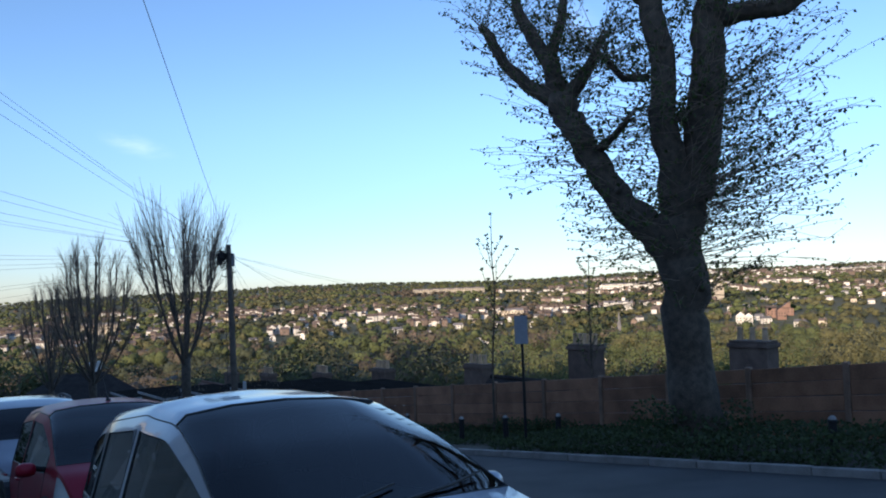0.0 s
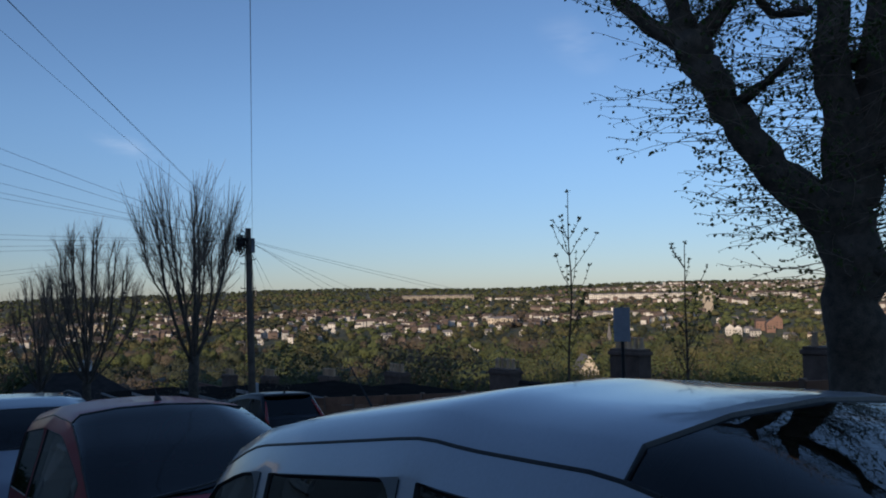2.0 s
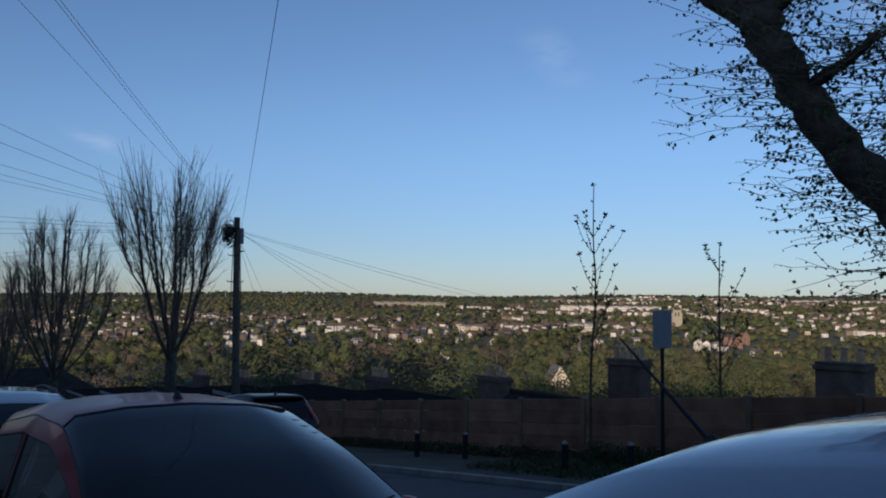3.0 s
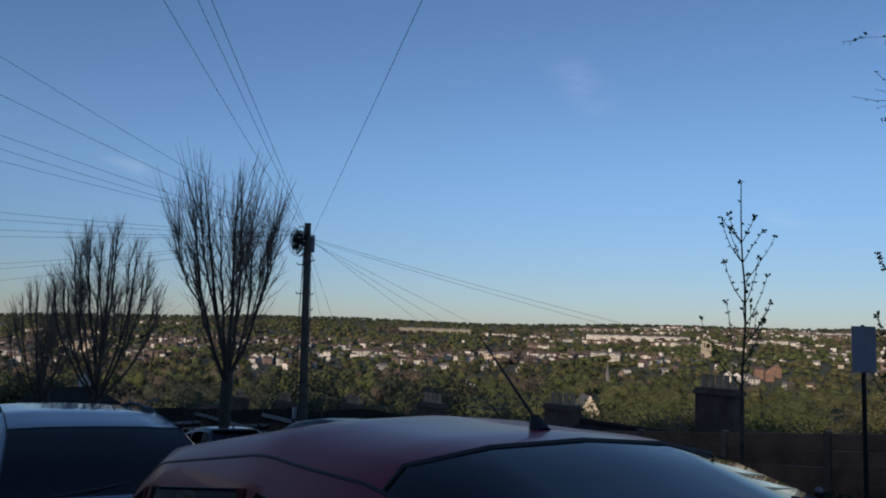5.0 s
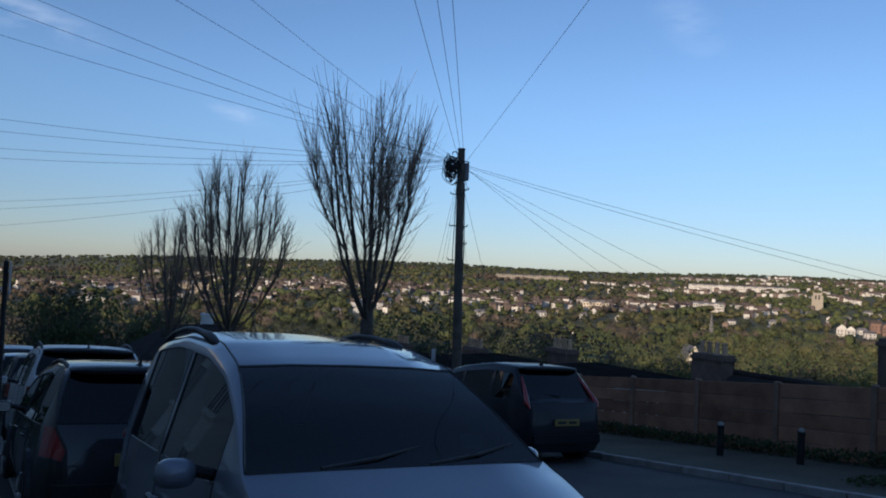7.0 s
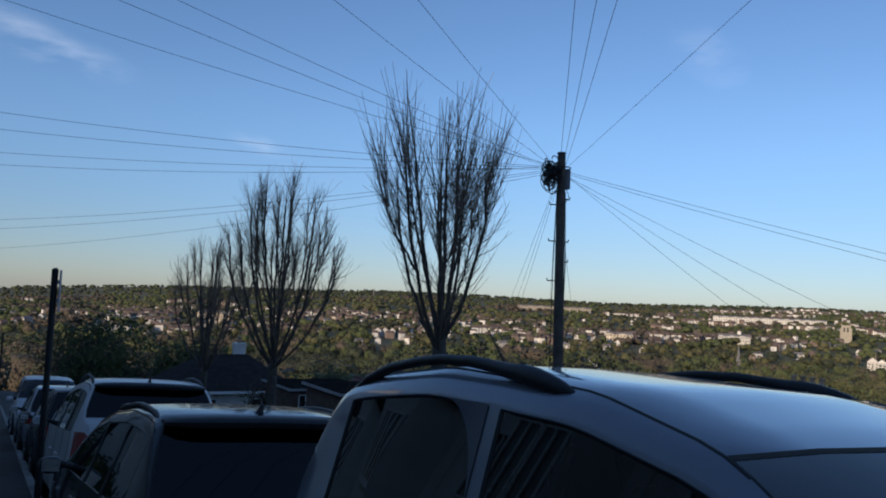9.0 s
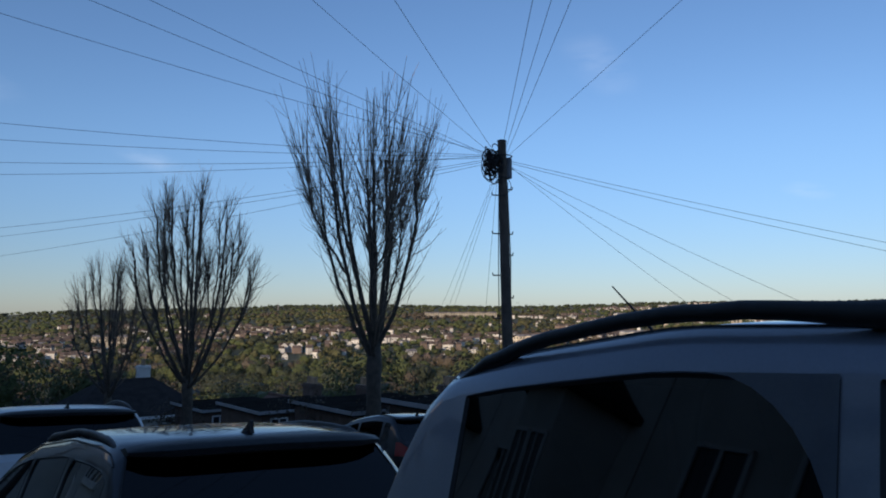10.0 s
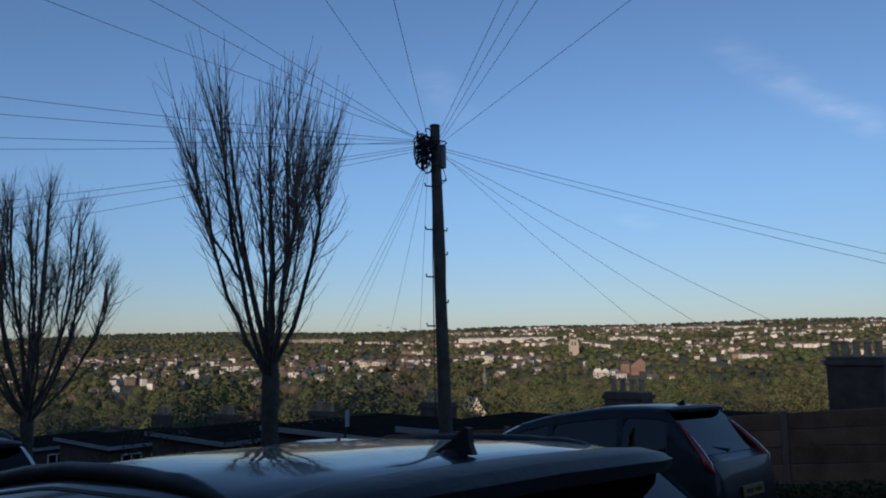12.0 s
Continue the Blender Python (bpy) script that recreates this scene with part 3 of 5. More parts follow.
car("estate_car", "black estate car with roof rails and a rear roof spoiler", on_street(1.55, 20.45, 180), "black_paint", L=4.5, W=1.79, H=1.53, cowl=1.05, rf=1.95, rr=4.05, rgb=4.40,
    tail=0.98, pillars=(2.45, 3.35), rails="trim", fin="shark", spoiler=True, privacy=True, lift=0.03)
car("suv", "white sport utility car with a black rear window", on_street(1.72, 25.6, 180), "white_car_paint", L=4.4, W=1.82, H=1.72, cowl=1.0, rf=1.9, belt=1.04, rr=3.9, rgb=4.2,
    tail=1.24, pillars=(2.45, 3.35), rails="trim", fin="shark", spoiler=True, privacy=True)
car("hatchback", "dark blue small hatchback further down the hill", on_street(1.65, 30.6, 180), "navy_paint", L=4.0, pillars=(2.35, 3.2), fin="shark")
car("hatchback", "pale silver small hatchback further down the hill", on_street(1.6, 35.6, 180), "silver_paint", L=4.05, pillars=(2.35, 3.25), fin="rear")
car("van", "white small van near the foot of the row", on_street(1.6, 41.4), "white_car_paint", L=4.4, W=1.8, H=1.82, cowl=0.9, rf=1.7, belt=1.05, rr=4.15, rgb=4.36, tail=1.1, pillars=(2.4, 3.3))
car("suv", "dark grey sport utility car with tall red tail lights", on_street(8.84, 23.55, 180), "navy_paint", L=4.6, W=1.80, H=1.66, cowl=1.1, rf=2.05,
    belt=1.0, rr=4.05, rgb=4.42, tail=1.05, pillars=(2.55, 3.5), lamp_tall=True, spoiler=True, fin="shark", privacy=True)
car("hatchback", "black hatchback parked ahead beside the far kerb", on_street(8.8, 29.4, 180), "black_paint", L=4.1, W=1.75, H=1.46, pillars=(2.35, 3.25), fin="shark", spoiler=True)


# ---------------------------------------------------------------- ground, road, pavements
KERB_W, KERB_E, FENCE_X = 0.62, 9.85, 13.5


def ground_sheet():
    xs = sorted({*np.linspace(-60, 14, 38), 14.5, 16, 18, 20, 22, 24, 27, *np.linspace(30, 220, 40), *np.geomspace(230, 3600, 52), *(-np.geomspace(70, 3500, 16))})
    ys = sorted({*np.linspace(-60, 220, 85), *np.geomspace(230, 3600, 52), *(-np.geomspace(70, 3500, 16))})
    verts = []
    for y in ys:
        for x in xs:
            z = land(x, y)
            # the paved street lies a little proud of the sheet
            verts.append((x, y, z - 0.35 * step(-40, -34, y) * (1 - step(150, 160, y)) * step(-16, -13, x) * (1 - step(13.6, 14.4, x))))
    w = len(xs)
    faces = [(j * w + i, j * w + i + 1, (j + 1) * w + i + 1, (j + 1) * w + i) for j in range(len(ys) - 1) for i in range(w - 1)]
    ob = raw("ground", verts, faces, "hill")
    ob.data.polygons.foreach_set("use_smooth", [True] * len(faces))
    return tagged(ob, "grassy hillside falling into a broad valley and rising again", "ground", kind="structure")


ground_sheet()


def slab(name, x0, x1, y0, y1, up, depth, material, label, category, cuts=24):
    """A sheet of paving that follows the street's slope, with thickness."""
    verts, faces = [], []
    for k in range(cuts + 1):
        y = y0 + (y1 - y0) * k / cuts
        for x in (x0, x1):
            verts += [(x, y, street(x, y) + up), (x, y, street(x, y) + up - depth)]
    for k in range(cuts):
        a, b = 4 * k, 4 * k + 4
        faces += [(a, a + 2, b + 2, b), (a + 1, b + 1, b + 3, a + 3), (a, b, b + 1, a + 1), (a + 2, a + 3, b + 3, b + 2)]
    faces += [(0, 1, 3, 2), (4 * cuts, 4 * cuts + 2, 4 * cuts + 3, 4 * cuts + 1)]
    return tagged(raw(name, verts, faces, material), label, category, kind="structure")


slab("road", KERB_W + 0.12, KERB_E - 0.0, -34, 150, 0.0, 0.3, "asphalt", "worn dark asphalt roadway running downhill", "road")
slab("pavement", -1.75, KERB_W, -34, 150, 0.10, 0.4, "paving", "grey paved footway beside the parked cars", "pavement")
slab("front_gardens", -14.0, -1.75, -34, 150, 0.06, 0.4, "soil", "bare front gardens before the houses", "garden")
slab("pavement", KERB_E + 0.12, FENCE_X + 0.5, -34, 110, 0.10, 0.4, "soil", "earthy verge and footway along the fence", "pavement")


def kerb_line(x, y0, y1, name):
    root = thing(name, "pale worn concrete kerb stones along the road", "kerb", kind="structure")
    bm = box(0, 0, -0.2, 0.12, 0.905, 0.115, 0.012)
    me = bpy.data.meshes.new("kerb_stone")
    bm.to_mesh(me)
    bm.free()
    me.materials.append(M["kerb"])
    k = int((y1 - y0) / 0.915)
    rng = random.Random(5)
    for i in range(k):
        ob = new("kerb_stone", me)
        ob.parent = root
        y = y0 + i * 0.915
        ob.matrix_basis = on_street(x, y, rng.uniform(-0.3, 0.3), rng.uniform(-0.006, 0.006))


kerb_line(KERB_W, -6, 70, "kerb")
kerb_line(KERB_E, -6, 70, "kerb")


# ---------------------------------------------------------------- fence, bollards, posts
def fence():
    root = thing("fence", "brown concrete panel fence stepping down the slope", "fence", kind="structure")
    rng = random.Random(8)
    bay, h = 1.92, 1.36
    y = -12.0
    while y < 31:
        z = street(FENCE_X, y) + 0.02
        bm = box(FENCE_X - 0.06, y - 0.055, z - 0.4, FENCE_X + 0.06, y + 0.055, z + h + 0.07, 0.012)
        part("fence_post", bm, "concrete", root)
        zm = street(FENCE_X, y + bay / 2)
        for k in range(5):
            a, b = 0.06 + k * 0.272, 0.06 + (k + 1) * 0.272 - 0.012
            o = rng.uniform(-0.008, 0.008)
            lo = rng.uniform(-0.01, 0.01)
            bm = box(FENCE_X - 0.025 + o, y + 0.06, zm + a - 0.1 * (k == 0), FENCE_X + 0.025 + o, y + bay - 0.06, zm + b, 0.007)
            for v in bm.verts:
                v.co.z += -0.106 * (v.co.y - y - bay / 2) + lo * (v.co.y - y - bay / 2)
            part("fence_panel", bm, "gravel_board", root)
        y += bay


fence()


def bollard(x, y, tilt=0.0):
    root = thing("bollard", "black cast post with a pale cap band on the verge", "bollard", upright(x, y, 0, street(x, y) - 0.08) @ pose(0, 0, 0, tilt, tilt * 0.5, 0), "verge bollards")
    part("post", tube([(0, 0, -0.1), (0, 0, 0.05), (0, 0, 0.08), (0, 0, 0.68), (0, 0, 0.70), (0, 0, 0.73)], [0.08, 0.08, 0.065, 0.06, 0.07, 0.065], 12), "iron", root)
    part("cap", tube([(0, 0, 0.73), (0, 0, 0.76), (0, 0, 0.785)], [0.06, 0.05, 0.025], 12), "kerb", root, "weathered pale cap")


for bx, by, bt in ((11.05, 6.2, 0), (11.8, 12.7, 1), (11.35, 13.9, -1), (11.0, 15.1, 0.5), (12.2, 19.2, 0.6), (11.9, 20.6, 0)):
    bollard(bx, by, bt)


def sign_post(x, y, top, label, panel, turn=0.0, name="sign_post", wide=0.3, tall=0.62):
    z = street(x, y) + 0.08
    root = thing(name, label, "sign", upright(x, y, turn, z))
    part("post", tube([(0, 0, -0.1), (0, 0, top - z)], 0.032, 10), "iron", root)
    part("post_cap", tube([(0, 0, top - z), (0, 0, top - z + 0.02)], [0.036, 0.015], 10), "iron", root)
    if panel:
        t = top - z
        part("panel", box(-wide / 2, -0.060, t - tall, wide / 2, -0.048, t, 0.004), "sign_face", root, "pale grey sign plate seen from behind")
        for k in (0.12, tall - 0.12):
            part("bracket", box(-wide / 2 + 0.03, -0.048, t - k - 0.02, wide / 2 - 0.03, -0.03, t - k + 0.02), "grey_metal", root)


sign_post(11.40, 13.3, 0.96, "black post with a pale rectangular parking sign", True, -55)
sign_post(0.50, 22.45, 0.34, "slim black post with a narrow plate at the kerb", True, 82, wide=0.14, tall=0.42)
sign_post(0.30, 46.0, -1.6, "slim dark post further down the footway", False)
sign_post(13.0, 33.0, -2.0, "thin dark post with a plate beside the verge", True, 20, wide=0.2, tall=0.4)


# ---------------------------------------------------------------- telegraph pole and wires
PX, PY, PTOP = 10.12, 27.05, 3.42


def telegraph_pole():
    zb = street(PX, PY)
    root = thing("telegraph_pole", "weathered wooden telegraph pole with tangled cable coils at its head", "pole", upright(PX, PY, 0, zb))
    h = PTOP - zb
    part("post", tube([(0.13, -0.07, -0.3), (0.085, -0.045, 2), (0.04, -0.02, 4.2), (0, 0, h - 0.03), (0, 0, h)], [0.125, 0.115, 0.10, 0.085, 0.075], 14), "pole_wood", root, "", True)
    part("cap", tube([(0, 0, h), (0, 0, h + 0.03)], [0.1, 0.085], 12), "iron", root)
    rng = random.Random(3)
    for k, (dz, sx) in enumerate(((1.08, -1), (1.84, -1), (1.84, 1), (2.26, 1), (2.66, -1), (3.1, 1), (3.5, -1), (0.95, 1))):
        z = h - dz
        part("step_iron", tube([(0.07 * sx, 0, z), (0.22 * sx, -0.04 * sx, z), (0.23 * sx, -0.04 * sx, z + 0.05)], 0.014, 5), "iron", root)
    # junction box, ring and coils of slack cable
    part("junction_box", box(0.07, -0.10, h - 0.74, 0.19, 0.10, h - 0.32, 0.02), "box_grey", root)
    part("ring_head", tube([(0.2 * math.cos(a), 0.2 * math.sin(a), h - 0.3) for a in np.linspace(0, 2 * math.pi, 17)], 0.012, 5), "iron", root)
    for k in range(64):
        c = Vector((-0.20 + rng.gauss(0, 0.07), 0.05 + rng.gauss(0, 0.08), h - 0.44 + rng.gauss(0, 0.13)))
        r, ph = rng.uniform(0.05, 0.15) if k > 7 else rng.uniform(0.15, 0.27), rng.uniform(0, 6.3)
        n = Vector((rng.gauss(0, 0.5), -1 + rng.gauss(0, 0.3), rng.gauss(0, 0.3))).normalized()
        u = n.orthogonal().normalized()
        w = n.cross(u)
        pts = [c + (u * math.cos(a) + w * math.sin(a) * rng.uniform(0.9, 1.1)) * r for a in np.linspace(ph, ph + rng.uniform(4.2, 6.6), 11)]
        part("cable_coil", tube(pts, 0.012 if k > 7 else 0.008, 4), "cable", root)
    for sx, dx, ln in ((-1, -0.12, 5.2), (1, 0.13, 5.6), (1, 0.16, 3.0)):
        part("down_cable", tube([(0.11 * sx, -0.03, h - 0.8), (0.13 * sx + dx * 0.2, -0.05, h - 2.4), (0.15 * sx, -0.05, h - ln)], 0.011, 4), "cable", root)


telegraph_pole()


def wire(a, b, sag, r=0.0039):
    a, b = Vector(a), Vector(b)
    pts = [a.lerp(b, k / 18) - Vector((0, 0, sag * 4 * (k / 18) * (1 - k / 18))) for k in range(19)]
    ob = obj("overhead_wire", tube(pts, r, 4), "cable", None)
    tagged(ob, "thin black overhead telephone wire from the pole head to a house", "wire", "overhead wires")


EAVE_X = -6.3
for k, (hy, hz, sag) in enumerate(((-10.4, 6.18, 0.15), (1.9, 6.19, 0.10), (3.1, 6.88, 0.12), (4.6, 6.77, 0.15), (13.6, 5.70, 0.15), (17.7, 5.92, 0.15), (24.1, 6.09, 0.15), (25.0, 5.81, 0.20),
                                   (28.8, 5.92, 0.20), (34.2, 4.18, 0.30), (36.1, 3.97, 0.30), (39.2, 3.64, 0.30), (40.1, 3.42, 0.40), (50.9, 2.23, 0.50), (52.7, 1.90, 0.50), (58.1, 1.25, 0.60))):
    an = 2 * math.pi * k / 16
    wire((PX + 0.14 * math.cos(an), PY + 0.14 * math.sin(an), PTOP - 0.28 - 0.02 * (k % 4)), (EAVE_X, hy, hz), sag)
for k, (hx, hy, hz, sag) in enumerate(((21.6, 16.0, -0.6, 0.15), (21.6, 16.5, -0.65, 0.2), (21.6, 20.3, -2.6, 0.2), (21.6, 24.5, -3.7, 0.25), (21.6, 22.4, -3.1, 0.25), (21.6, 49.0, -6.6, 0.5),
                                       (21.6, 50.0, -6.7, 0.6), (21.6, 51.5, -6.9, 0.6), (21.6, 43.0, -6.0, 0.4), (21.6, 39.5, -5.6, 0.4))):
    wire((PX + 0.1, PY + 0.03 * k, PTOP - 0.36 - 0.03 * (k % 3)), (hx, hy, hz), sag)


# ---------------------------------------------------------------- trees
class Sticks:
    """Collects tapered bars into one mesh."""

    def __init__(self):
        self.v, self.f = [], []

    def bar(self, pts, radii, seg):
        side, prev = None, None
        for i, p in enumerate(pts):
            d = (pts[min(i + 1, len(pts) - 1)] - pts[max(i - 1, 0)])
            d = d.normalized() if d.length > 1e-6 else Vector((0, 0, 1))
            ref = side or (Vector((1, 0, 0)) if abs(d.x) < 0.8 else Vector((0, 1, 0)))
            u = (ref - d * ref.dot(d)).normalized()
            side, w, base = u, d.cross(u), len(self.v)
            for k in range(seg):
                a = 2 * math.pi * k / seg
                self.v.append(tuple(p + (u * math.cos(a) + w * math.sin(a)) * radii[i]))
            if prev is not None:
                self.f += [(prev + k, prev + (k + 1) % seg, base + (k + 1) % seg, base + k) for k in range(seg)]
            prev = base
        self.f.append(tuple(range(prev, prev + seg)))

    def leaf(self, p, d, size, rng):
        n = Vector((rng.gauss(0, 1), rng.gauss(0, 1), rng.gauss(0, 1))).normalized()
        s = d.cross(n)
        if s.length < 1e-4:
            return
        s = s.normalized() * size * 0.36
        b = len(self.v)
        tip = p + d * size
        fold = s.cross(d).normalized() * size * 0.10
        self.v += [tuple(p), tuple(p + d * size * 0.45 + s + fold), tuple(tip), tuple(p + d * size * 0.45 - s + fold)]
        self.f += [(b, b + 1, b + 2), (b, b + 2, b + 3)]

    def make(self, name, material, parent, smooth=False, label=""):
        ob = raw(name, self.v, self.f, material, parent, label)
        if smooth:
            ob.data.polygons.foreach_set("use_smooth", [True] * len(self.f))
        return ob


def grow(p, d, length, r0, r1, rng, bend=0.12, lift=0.1, n=6):
    """A wandering line of points with a pull upwards."""
    pts, radii, d = [p.copy()], [r0], d.normalized()
    for k in range(n):
        d = (d + Vector((rng.gauss(0, bend), rng.gauss(0, bend), rng.gauss(0, bend) + lift))).normalized()
        pts.append(pts[-1] + d * (length / n))
        radii.append(r0 + (r1 - r0) * (k + 1) / n)
    return pts, radii


def bare_tree(x, y, fork, height, spread, seed, limbs=9, label="", shoot=2.0, dome=0.0, brush=11, lop=(0, 0)):
    """A street tree once pruned to knuckles: steep limbs out of one fork, fine side twigs, and a brush of straight leafless shoots.
    shoot: the length of the top shoots; dome: how much lower the outer limbs end."""
    rng = random.Random(seed)
    root = thing("street_tree", label, "tree", upright(x, y, 0, street(x, y)), "bare street trees")
    wood, twigs = Sticks(), Sticks()
    trunk = [Vector((rng.gauss(0, 0.02), rng.gauss(0, 0.02), fork * k / 6 - 0.2 * (k == 0))) for k in range(7)]
    wood.bar(trunk, [0.29, 0.215, 0.19, 0.18, 0.18, 0.195, 0.15], 12)
    top = height - shoot * 0.92

    def twiglets(q, d, count, lo, hi, r):
        for _ in range(count):
            j = rng.randrange(1, len(q))
            d3 = d + Vector((rng.gauss(0, 0.62), rng.gauss(0, 0.62), rng.uniform(-0.15, 0.4)))
            s, r3 = grow(q[j], d3, rng.uniform(lo, hi), r, 0.0026, rng, 0.06, 0.10, 3)
            twigs.bar(s, r3, 3)

    def limb(start, a, out, zt, r0, r1, curve):
        """One rising limb, with twigs along it and a knuckle of shoots at its head."""
        n, pts, rad = 9, [], []
        for k in range(n + 1):
            t = k / n
            sw = out * math.sin(math.pi / 2 * t) ** curve
            w = 0.02 * (0 < k < n)
            pts.append(start + Vector((math.cos(a) * sw + rng.gauss(0, w) + lop[0] * t, math.sin(a) * sw + rng.gauss(0, w) + lop[1] * t, (zt - start.z) * t)))
            rad.append(r0 + (r1 - r0) * t ** 0.8)
        rad[-1], rad[-2] = r1 * 1.25, r1 * 1.2
        wood.bar(pts, rad, 7)
        for _ in range(int(brush * 1.2)):
            t = rng.uniform(0.12, 0.95)
            j = min(n - 1, int(t * n))
            p = pts[j].lerp(pts[j + 1], t * n - j)
            a2 = a + rng.gauss(0, 1.1)
            d = Vector((math.cos(a2), math.sin(a2), rng.uniform(0.25, 1.3)))
            q, r2 = grow(p, d, rng.uniform(0.5, 1.35), 0.012, 0.004, rng, 0.09, 0.20, 5)
            twigs.bar(q, r2, 3)
            twiglets(q, q[-1] - q[0], 3, 0.2, 0.6, 0.005)
        for k in range(brush):
            t = 1.0 if k < brush * 0.25 else rng.uniform(0.45, 0.98)
            j = min(n - 1, int(t * n))
            p = pts[j].lerp(pts[j + 1], t * n - j)
            a2 = a + rng.gauss(0, 0.9)
            o = rng.uniform(0.02, 0.42) + 0.28 * out / (spread * 0.4)
            d = Vector((math.cos(a2) * o, math.sin(a2) * o, 1))
            ln = shoot * rng.uniform(0.55, 1.1) * (1 + 0.5 * (1 - t))
            q, r2 = grow(p, d, ln, 0.0135, 0.004, rng, 0.028, 0.03, 6)
            twigs.bar(q, r2, 4)
            twiglets(q[:5], d.normalized() * 1.2, 4, 0.25, 0.9, 0.0055)
        return pts

    for i in range(limbs):
        a = 2.4 * i + rng.uniform(-0.25, 0.25)
        share = math.sqrt((i + 0.35) / limbs) * rng.uniform(0.9, 1.06)
        out = spread * 0.40 * share
        zt = top - (top - fork) * (0.07 + 0.30 * share * share + dome * share * share) * rng.uniform(0.85, 1.15)
        r0 = (0.098 - 0.042 * share) * (9 / limbs) ** 0.4
        pts = limb(Vector((0, 0, fork - 0.55 * share + rng.uniform(-0.1, 0.15))), a, out, zt, r0, 0.028, 0.85 if share > 0.5 else 1.1)
        # most limbs part once on the way up
        if i % 3:
            j = rng.randrange(3, 6)
            limb(pts[j], a + rng.choice((-1, 1)) * rng.uniform(0.5, 1.2), out * 0.45 + 0.12, zt - rng.uniform(0.0, 0.5), r0 * 0.5, 0.02, 0.9)
    # a few loose shoots low on the fork
    for _ in range(10):
        a = rng.uniform(0, 6.28)
        q, r2 = grow(Vector((0, 0, fork + rng.uniform(-0.2, 0.5))), Vector((math.cos(a), math.sin(a), 0.55)), rng.uniform(1.0, 2.1), 0.016, 0.005, rng, 0.06, 0.16, 7)
        twigs.bar(q, r2, 4)
        twiglets(q, q[-1] - q[0], 8, 0.3, 0.8, 0.006)
    wood.make("trunk", "bark_pale", root, True)
    twigs.make("crown", "twig", root, label="brush of bare brown twigs")


bare_tree(10.26, 32.2, 3.2, 10.75, 4.3, 11, 9, "leafless street tree with upright limbs and a brush of straight shoots", 2.5, 0.0, 15, (-0.24, 0.16))
bare_tree(9.2, 43.0, 2.9, 10.7, 5.9, 12, 16, "broad leafless street tree with dense twigs beyond the pole", 1.2, 0.20, 13)
bare_tree(9.75, 56.5, 2.8, 10.3, 4.9, 13, 12, "smaller leafless street tree further down the hill", 1.3, 0.2, 13)

BT = Vector((11.86, 9.32, 0))
BT.z = street(BT.x, BT.y)
BU, BW = Vector((0.602, -0.799, 0)), Vector((0.799, 0.602, 0))


